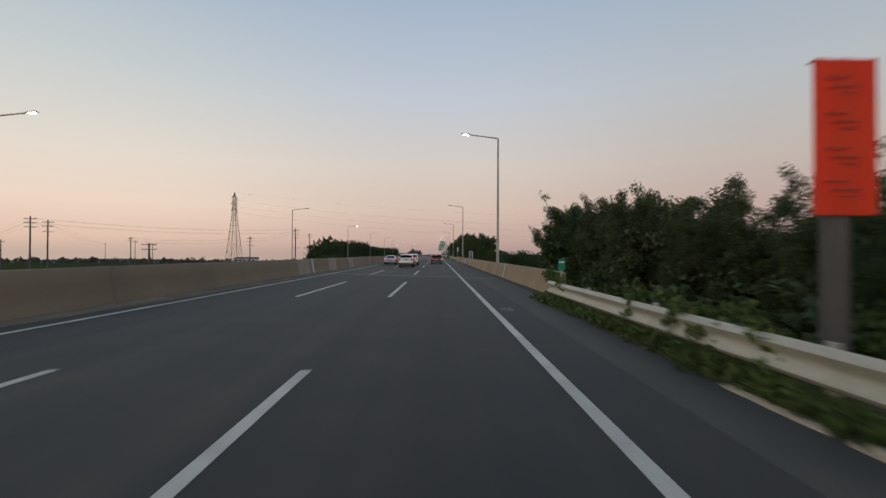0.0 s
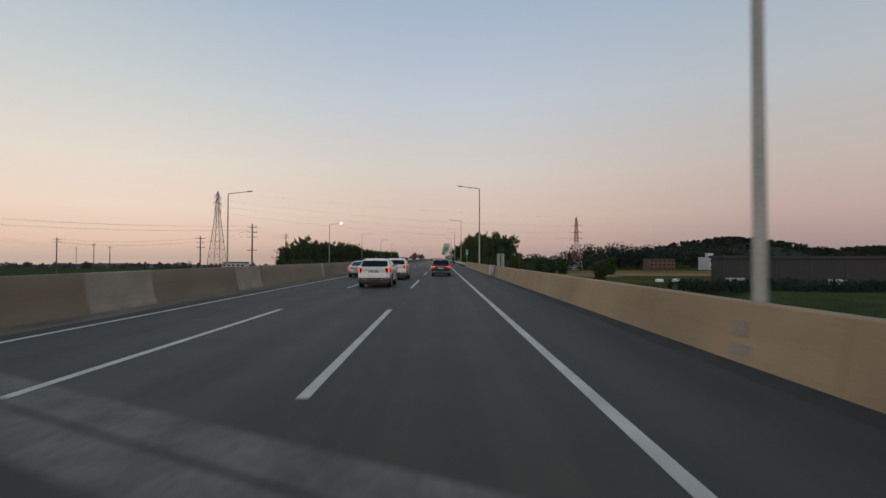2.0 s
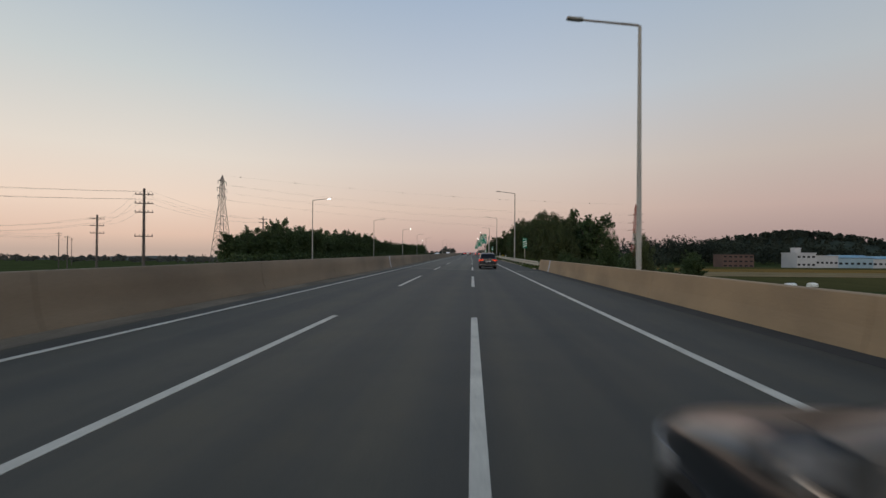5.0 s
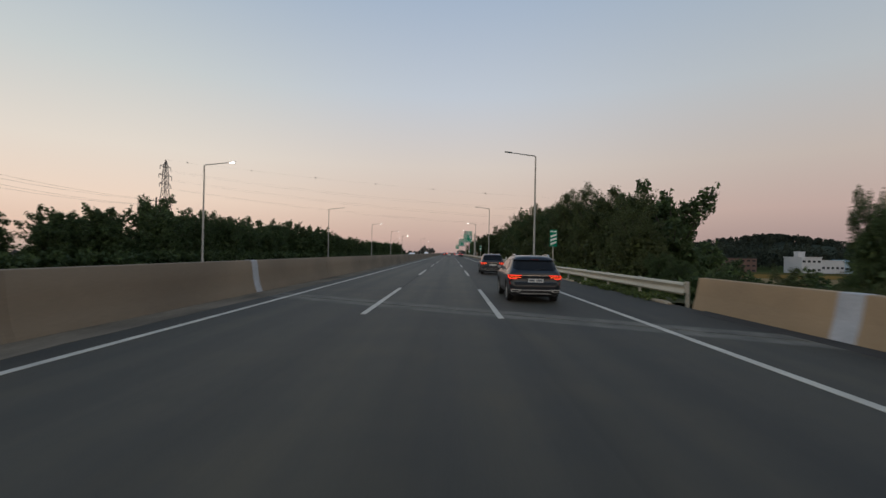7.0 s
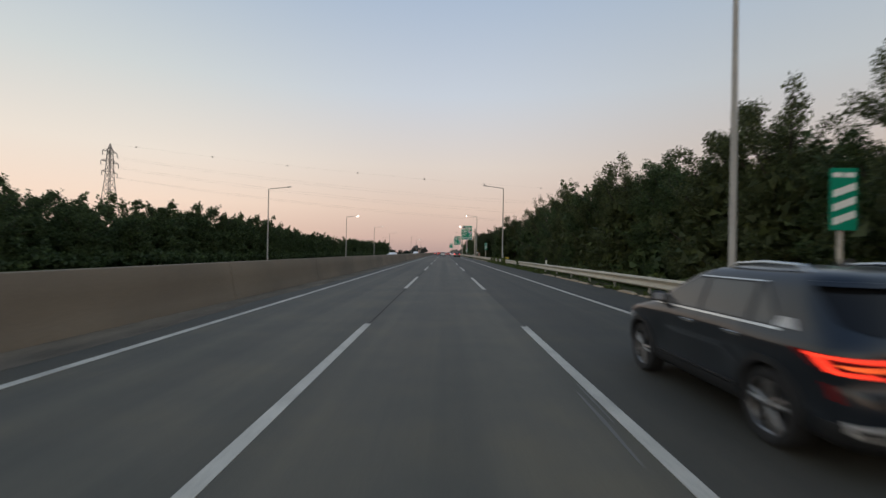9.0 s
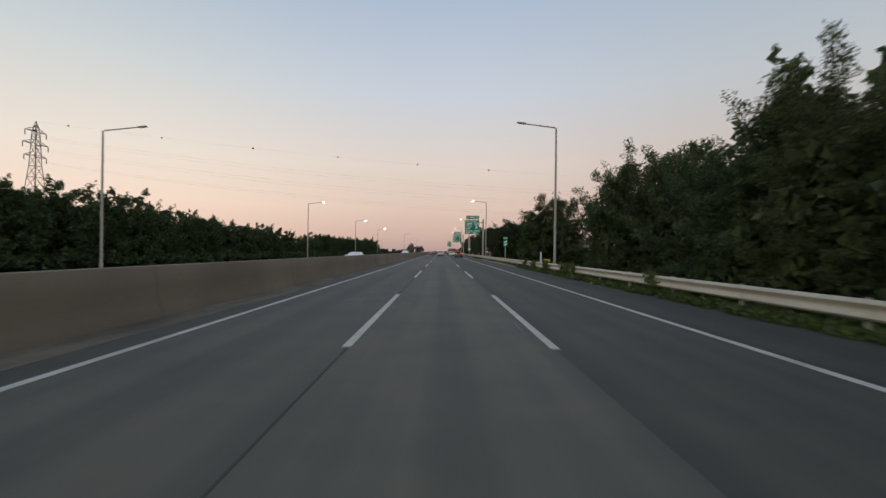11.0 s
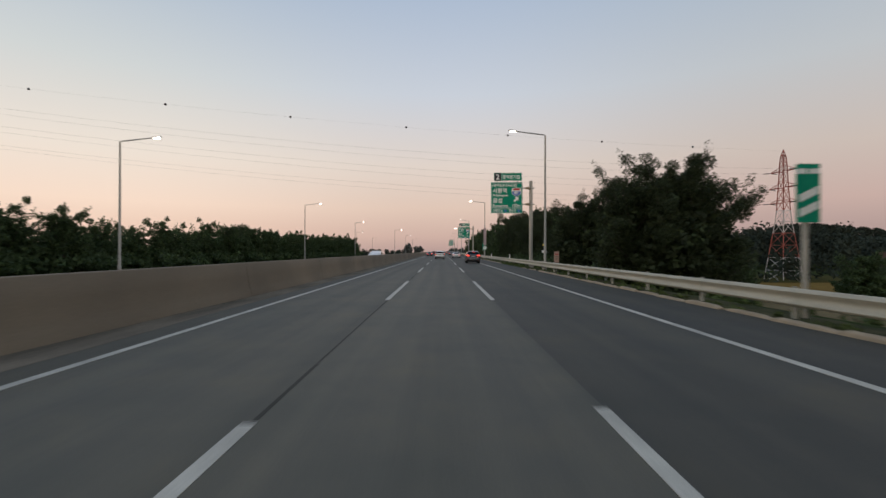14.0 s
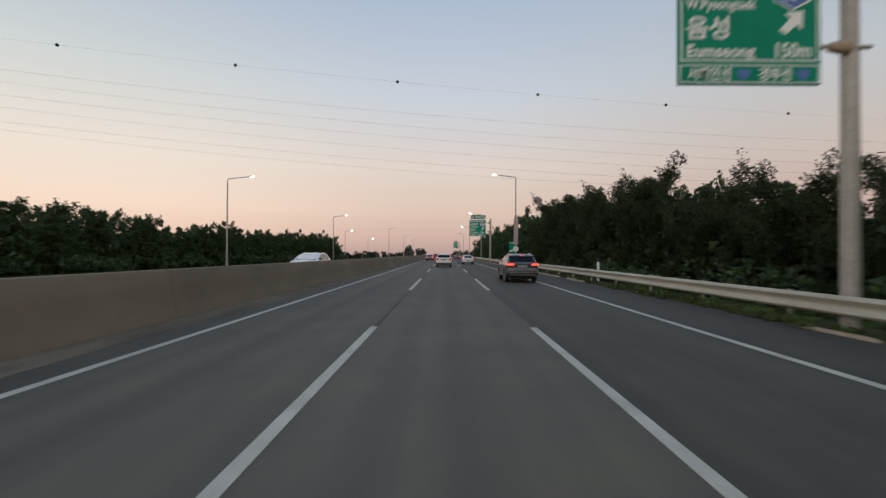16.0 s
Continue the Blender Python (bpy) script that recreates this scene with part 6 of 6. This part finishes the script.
def car(name, spec, m, paint_mat, label, style, lit, braking=False, tint=SIDE_GLASS):
    """style: tower (upright lamps), hook (wide hooked lamps), wide (plain wide lamps). lit: whether the tail lamps glow."""
    b = Body(spec)
    c = thing(name, m, label, "car", "motorway traffic")
    body = new("body", cut_arches(b.shell(), spec, paint_mat))
    body.parent = c
    glow = BRAKE_GLOW if braking else RED_GLOW if lit else RED_LENS
    z0, z1 = spec["glass"]
    sedan = spec is SEDAN
    small = spec is SUV_SMALL
    # glass
    def edge(q):  # half width of the rear window, along the outline, with rounded lower corners
        w, rr = b.at(z0 + (z1 - z0) * q)[0], b.at(z0 + (z1 - z0) * q)[3]
        wide = w - rr + rr * (0.62 if not sedan else 0.5)
        return wide + (0.05 + 0.15 * q if not sedan else 0.0) - 0.17 * max(0.0, 1 - q / 0.25) ** 2
    b.patch("rear", z0, z1, lambda q: -edge(q), edge, 0.007, 12, 34).put("rear_window", CAR_GLASS, c, smooth=True)
    bz = spec["belt"]
    top = z1 - (0.04 if sedan else 0.02 if small else 0.0)
    first, final = spec["panes"][0][0], spec["panes"][-1][1]
    rake = 0.50 if spec is SUV_LARGE else 0.34 if small else 0.40

    def nose(q):
        return min(b.at(bz + 0.02 + (top - bz) * q)[2] - 0.30, final)
    for s in (-1, 1):
        b.patch("side", bz + 0.012, top + 0.02, const(first - 0.03, first + rake - 0.03), lambda q: nose(q) + 0.03, 0.003, 8, 40, s).put("window_surround", TRIM, c, smooth=True)
        for i, (a, e) in enumerate(spec["panes"]):
            last = i == len(spec["panes"]) - 1
            lo = const(a) if i else const(a, a + rake)
            hi = nose if last else const(e)
            if i == 0 and spec is SUV_LARGE:
                hi = const(e + 0.02, e - 0.02)
            b.patch("side", bz + 0.024, top, lo, hi, 0.007, 5, 6, s).put("side_window", CAR_GLASS if i == 0 and not small else tint, c, smooth=True)
        if spec is SUV_LARGE:
            b.patch("side", bz + 0.02, bz + 0.16, const(1.38, 1.43), const(1.52, 1.47), 0.010, 4, 2, s).put("pillar_fin", paint_mat, c)
        b.patch("side", bz - 0.012, bz + 0.012, const(first - 0.04), const(final + 0.05), 0.010, 1, 16, s).put("belt_moulding", CHROME if not sedan else TRIM, c)
        b.patch("side", top + 0.018, top + 0.034, const(first + rake), const(nose(1.0)), 0.009, 1, 10, s).put("window_moulding", TRIM if not small else CHROME, c)
        for y in (spec["panes"][1][0] + 0.12, spec["panes"][2][0] + 0.12):  # door handles
            p, _ = b.side(bz - 0.13, y, s)
            h = Mesh().box((p[0] - 0.012 if s < 0 else p[0] - 0.01, y - 0.11, bz - 0.145), (p[0] + 0.012 if s < 0 else p[0] + 0.03, y + 0.11, bz - 0.115), 0.004)
            if s < 0:
                h = Mesh().box((p[0] - 0.03, y - 0.11, bz - 0.145), (p[0] + 0.01, y + 0.11, bz - 0.115), 0.004)
            h.put("door_handle", CHROME if small else paint_mat, c)
        for y in (spec["panes"][1][0] - 0.04, spec["panes"][2][0] - 0.035):  # door gaps
            b.patch("side", 0.42 if abs(y - spec["axles"][0]) > 0.5 else 0.85, bz - 0.02, const(y), const(y + 0.012), 0.0025, 6, 1, s, 0.02).put("door_gap", TRIM, c)
        # sill cladding, mirrors
        b.patch("side", 0.25, 0.40, const(spec["axles"][0] + spec["wheel"] + 0.06), const(spec["axles"][1] - spec["wheel"] - 0.06), 0.02, 3, 10, s, 0.05).put("sill_cladding", TRIM if not sedan else paint_mat, c, smooth=True)
        if not sedan:
            b.patch("side", 0.41, 0.435, const(spec["axles"][0] + spec["wheel"] + 0.12), const(spec["axles"][1] - spec["wheel"] - 0.12), 0.024, 1, 8, s, 0.03).put("sill_strip", SILVER_TRIM if not small else TRIM, c)
        ym = spec["panes"][-1][1] - 0.10
        p, _ = b.side(bz + 0.08, ym, s)
        mir = Mesh().box((p[0] - 0.02 if s > 0 else p[0] - 0.20, ym - 0.05, bz + 0.02), (p[0] + 0.20 if s > 0 else p[0] + 0.02, ym + 0.07, bz + 0.15), 0.045).put("door_mirror", TRIM if not sedan else paint_mat, c, smooth=True)
        x = p[0] + s * 0.11
        Mesh().box((x - 0.07, ym - 0.058, bz + 0.04), (x + 0.07, ym - 0.05, bz + 0.13)).put("mirror_glass", HEAD_GLASS, mir)
        # wheel arches and wheels
        for y in spec["axles"]:
            R = spec["wheel"] + 0.055
            v, f = [], []
            nn = 24
            for j in range(nn + 1):
                a = math.radians(-12 + 204 * j / nn)
                for rr, dd in ((R - 0.005, 0.012), (R + 0.062, 0.012), (R + 0.062, -0.03), (R - 0.005, -0.03)):
                    yy, zz = y + rr * math.cos(a), spec["wheel"] + rr * math.sin(a)
                    p, _ = b.side(max(zz, 0.26), yy, s)
                    v.append((p[0] + s * dd, yy, max(zz, 0.2)))
            for j in range(nn):
                f += [(4 * j + i, 4 * j + (i + 1) % 4, 4 * j + 4 + (i + 1) % 4, 4 * j + 4 + i) for i in range(4)]
            if not sedan:
                Mesh().add(v, f).put("arch_cladding", TRIM, c, smooth=True)
            ty, ri, di, hu, sp = WHEELS[spec["wheel"]]
            w = new("wheel", ri)
            w.parent = c
            w.matrix_basis = pose(s * spec["track"], y, spec["wheel"], 20 * y, 0, 0 if s > 0 else 180)
            for nm, dt in (("tyre", ty), ("brake_disc", di), ("hub", hu)):
                o = new(nm, dt)
                o.parent = w
            for j in range(10):
                piece("spoke", sp, w, pose(0, 0, 0, 72 * (j // 2) + (9 if j % 2 else -9), 0, 0))
        # head lamps
        yf = b.at(0.78)[2]
        b.patch("side", 0.70, 0.84, lambda q: yf - 0.62, lambda q: b.at(0.70 + 0.14 * q)[2] - 0.06, 0.008, 3, 8, s).put("head_lamp", HEAD_GLASS, c, smooth=True)
    # windscreen, as a panel across the nose of the cabin
    w0, w1 = b.at(bz + 0.03), b.at(top)
    ws = Mesh().add([(-w0[0] + 0.2, w0[2] + 0.008, bz + 0.03), (w0[0] - 0.2, w0[2] + 0.008, bz + 0.03), (w1[0] - 0.16, w1[2] + 0.008, top), (-w1[0] + 0.16, w1[2] + 0.008, top),
                     (-w0[0] + 0.2, w0[2] - 0.02, bz + 0.03), (w0[0] - 0.2, w0[2] - 0.02, bz + 0.03), (w1[0] - 0.16, w1[2] - 0.02, top), (-w1[0] + 0.16, w1[2] - 0.02, top)],
                    [(0, 1, 2, 3), (7, 6, 5, 4), (0, 4, 5, 1), (1, 5, 6, 2), (2, 6, 7, 3), (3, 7, 4, 0)])
    ws.put("windscreen", CAR_GLASS, c)
    # bumper, plate, tail lamps
    W = b.at(0.5)[0]
    if not sedan:
        b.patch("rear", 0.27 if small else 0.39, 0.44 if small else 0.575, const(-W - 0.16), const(W + 0.16), 0.012, 3, 24, 1, 0.03).put("rear_bumper_cladding", TRIM, c, smooth=True)
    else:
        b.patch("rear", 0.24, 0.34, const(-W + 0.12), const(W - 0.12), 0.010, 2, 18, 1, 0.03).put("rear_diffuser", TRIM, c, smooth=True)
    pz = 0.965 if spec is SUV_LARGE else 0.76 if small else 0.62
    yr = b.at(pz)[1]
    Mesh().box((-0.30, yr - 0.012, pz - 0.085), (0.30, yr + 0.02, pz + 0.085)).put("plate_recess", TRIM, c)
    pl = Mesh().box((-0.26, yr - 0.022, pz - 0.058), (0.26, yr - 0.010, pz + 0.058)).put("number_plate", PLATE, c, "white number plate with dark bars")
    for a, e in ((-0.21, -0.04), (0.03, 0.21)):
        Mesh().box((a, yr - 0.025, pz - 0.03), (e, yr - 0.0215, pz + 0.03)).put("plate_bar", PLATE_INK, pl)
    if spec is SUV_LARGE:
        for x in (-0.16, 0.16):
            Mesh().box((x - 0.045, yr - 0.03, pz + 0.088), (x + 0.045, yr + 0.0, pz + 0.100)).put("plate_lamp", PLATE_GLOW, c, "lit plate lamp")
        b.patch("rear", 1.135, 1.150, const(-0.66), const(0.66), 0.010, 1, 16).put("tailgate_crease", CHROME, c)
        b.patch("rear", 0.725, 0.737, const(-0.78), const(0.78), 0.004, 1, 16, 1, 0.02).put("bumper_gap", TRIM, c)
        b.patch("rear", 0.455, 0.475, const(-0.74), const(0.74), 0.026, 1, 18, 1, 0.03).put("bumper_trim", SILVER_TRIM, c, "chrome strip")
        b.patch("rear", 0.59, 0.603, const(-0.86), const(0.86), 0.020, 1, 18, 1, 0.03).put("bumper_trim", SILVER_TRIM, c, "chrome strip")
    if small:
        b.patch("rear", 0.915, 0.937, const(-0.46), const(0.46), 0.014, 1, 16).put("tailgate_bar", CHROME, c, "satin chrome bar")
        b.patch("rear", 0.60, 0.70, const(-0.72), const(0.72), 0.006, 3, 16, 1, 0.02).put("tailgate_panel", CAR_GLASS, c, smooth=True)
        b.patch("rear", 0.425, 0.445, const(-0.76), const(0.76), 0.022, 1, 18, 1, 0.03).put("bumper_trim", SILVER_TRIM, c)
        b.patch("rear", 0.30, 0.335, const(-0.55, -0.45), const(0.55, 0.45), 0.030, 1, 18, 1, 0.04).put("skid_plate", SILVER_TRIM, c, "silver skid plate")
    for s in (-1, 1):
        if small and style == "hook":
            b.patch("side", bz + 0.02, bz + 0.11, const(0.58, 0.66), const(0.84, 0.80), 0.010, 5, 4, s).put("pillar_accent", SILVER_TRIM, c, "satin chrome pillar accent")
        if style == "tower":
            lens = b.patch("rear", 0.865, 1.135, const(0.70, 0.66), const(0.99, 1.18), 0.010, 6, 10, s).put("tail_lamp", RED_LENS, c, "dark red lens", smooth=True)
            for k in range(2):
                a = 0.805 + 0.074 * k
                for h in range(6):
                    z = 0.880 + 0.039 * h
                    b.patch("rear", z, z + 0.031, const(a), const(a + 0.060), 0.016, 1, 3, s).put("light_block", AMBER_GLOW if k == 0 and lit else glow, lens, "glowing light block")
            b.patch("rear", 0.43, 0.54, const(0.44, 0.50), const(0.86, 0.92), 0.024, 2, 6, s, 0.03).put("exhaust_trim", SILVER_TRIM, c, smooth=True)
            b.patch("rear", 0.45, 0.52, const(0.50, 0.54), const(0.82, 0.86), 0.030, 2, 6, s, 0.02).put("exhaust_opening", TRIM, c, smooth=True)
            b.patch("side", 0.58, 0.76, const(0.30, 0.20), const(0.38, 0.25), 0.010, 3, 1, s).put("air_slot", TRIM, c)
        elif style == "hook":
            lens = b.patch("rear", 0.80, 0.945, const(0.50, 0.42), const(0.98, 1.30), 0.010, 4, 12, s).put("tail_lamp", RED_LENS, c, "dark red lens", smooth=True)
            b.patch("rear", 0.915, 0.938, const(0.46), const(1.12), 0.017, 1, 12, s).put("light_bar", glow, lens, "glowing red light bar")
            b.patch("rear", 0.858, 0.874, const(0.50), const(0.86), 0.017, 1, 8, s).put("light_bar", AMBER_GLOW if glow is RED_GLOW else glow, lens, "glowing thin light bar")
            b.patch("rear", 0.806, 0.828, const(0.62), const(0.92), 0.017, 1, 8, s).put("light_bar", glow, lens, "glowing red light bar")
            b.patch("rear", 0.806, 0.915, const(0.86, 0.98), const(0.93, 1.06), 0.018, 4, 2, s).put("light_hook", glow, lens, "glowing red hook")
            b.patch("rear", 0.60, 0.72, const(0.88, 0.92), const(0.95, 0.99), 0.012, 3, 2, s).put("reflector", RED_LENS, c, "red reflector")
            ring = b.patch("rear", 0.365, 0.455, const(0.56, 0.50), const(0.82, 0.86), 0.026, 2, 6, s, 0.03).put("exhaust_trim", SILVER_TRIM, c, smooth=True)
            b.patch("rear", 0.385, 0.435, const(0.60, 0.58), const(0.78, 0.80), 0.032, 2, 6, s, 0.02).put("exhaust_opening", TRIM, ring)
        else:
            h0, h1 = (0.70, 0.84) if sedan else (0.84, 0.98) if small else (0.98, 1.14)
            lens = b.patch("rear", h0, h1, const(0.44), const(1.10, 1.25), 0.010, 3, 10, s).put("tail_lamp", RED_LENS, c, "dark red lens", smooth=True)
            b.patch("rear", h0 + 0.03, h1 - 0.035, const(0.50), const(0.98), 0.016, 2, 8, s).put("light_bar", glow, lens, "glowing red light bar")
            b.patch("rear", 0.42, 0.47, const(0.58), const(0.84), 0.012, 1, 5, s).put("reflector", RED_LENS, c)
    # roof furniture
    if not sedan:
        zt = spec["levels"][-4][0]
        for s in (-1, 1):
            x = s * (b.at(zt)[0] - 0.02)
            y0, y1 = b.at(zt)[1] + 0.25, b.at(zt)[2] - 0.25
            rail = Mesh().tube([(x, y0, zt - 0.01), (x, y0 + 0.12, zt + 0.055), (x, (y0 + y1) / 2, zt + 0.075), (x, y1 - 0.15, zt + 0.055), (x, y1, zt - 0.02)], 0.02, 8)
            rail.put("roof_rail", CHROME, c, smooth=True)
        ys, zs = b.at(z1 + 0.03)[1], z1 + 0.03
        lip = edge(1.0)
        b.patch("rear", z1 + 0.004, z1 + 0.042, const(-lip - 0.01, -lip + 0.02), const(lip + 0.01, lip - 0.02), 0.075, 3, 30, 1, 0.12).put("spoiler", paint_mat, c, smooth=True)
        Mesh().box((-0.15, ys - 0.092, zs - 0.016), (0.15, ys - 0.07, zs - 0.002)).put("brake_light", BRAKE_GLOW if braking else RED_LENS, c)
        Mesh().prism([(1.05, b.at(1.6)[0] * 0 + spec["levels"][-1][0] - 0.02), (1.25, spec["levels"][-1][0] - 0.02), (1.07, spec["levels"][-1][0] + 0.07)], -0.02, 0.02, "x").put("fin_aerial", paint_mat, c)
        if small:
            Mesh().tube([(0.0, b.rear(z0 + 0.03, 0.0)[0][1] - 0.03, z0 + 0.02), (0.36, b.rear(z0 + 0.06, 0.0)[0][1] - 0.02, z0 + 0.07)], [0.012, 0.006], 6).put("rear_wiper", TRIM, c)
    Mesh().box((-0.6, spec["axles"][0] - 0.5, 0.19), (0.6, spec["axles"][1] + 0.4, 0.30)).put("underbody", TRIM, c)
    return c


white_suv = car("large_suv", SUV_LARGE, pose(-0.31, 136.19, 0.005), WHITE_PAINT, "white large SUV overtaking in the middle lane", "tower", True)
tagged(copy_thing(white_suv, pose(-0.10, 145.9, 0.005)), "white large SUV with upright lit tail lamps")
tagged(copy_thing(white_suv, pose(-0.36, 397.7, 0.005)), "white large SUV driving on in the middle lane")
dark_suv = car("small_suv", SUV_SMALL, pose(3.75, 222.08, 0.005), DARK_PAINT, "blue-black small SUV with lit hooked tail lamps", "hook", True)
tagged(copy_thing(dark_suv, pose(3.37, 201.9, 0.005)), "blue-black small SUV driving in the near lane past the bridge")
car("small_suv", SUV_SMALL, pose(3.49, 153.4, 0.005), DARK_PAINT, "dark small SUV braking in the near lane on the bridge", "hook", True, True)
car("grey_suv", SUV_LARGE, pose(4.28, 369.0, 0.005), GREY_PAINT, "dark grey SUV braking with glowing lamps", "wide", True, True)
car("silver_sedan", SEDAN, pose(-3.78, 150.4, 0.005), SILVER_PAINT, "silver sedan with red tail lamps in the fast lane", "wide", True)
car("white_sedan", SEDAN, pose(3.5, 416.6, 0.005), WHITE_PAINT, "white sedan with lit tail lamps", "wide", True)
grey_far = car("grey_sedan", SEDAN, pose(-3.75, 449, 0.005), GREY_PAINT, "grey sedan with lit red tail lamps", "wide", True, True)
dark_far = car("dark_hatchback", SUV_SMALL, pose(-0.1, 446, 0.005), RED_PAINT, "dark red small SUV braking far ahead", "wide", True, True)
car("white_oncoming_sedan", SEDAN, pose(-9.25, 304, 0.005, 0, 0, 180), WHITE_PAINT, "white sedan on the opposite carriageway", "wide", False)
car("white_oncoming_suv", SUV_LARGE, pose(-9.6, 377, 0.005, 0, 0, 180), WHITE_PAINT, "white tall car on the opposite carriageway", "wide", False)
for kind, x, y in ((grey_far, 3.6, 482), (dark_far, -3.6, 515), (grey_far, 0.1, 540), (dark_far, 3.5, 575), (grey_far, -3.7, 610), (dark_far, 0.0, 650)):
    copy_thing(kind, pose(x, y, 0.005))
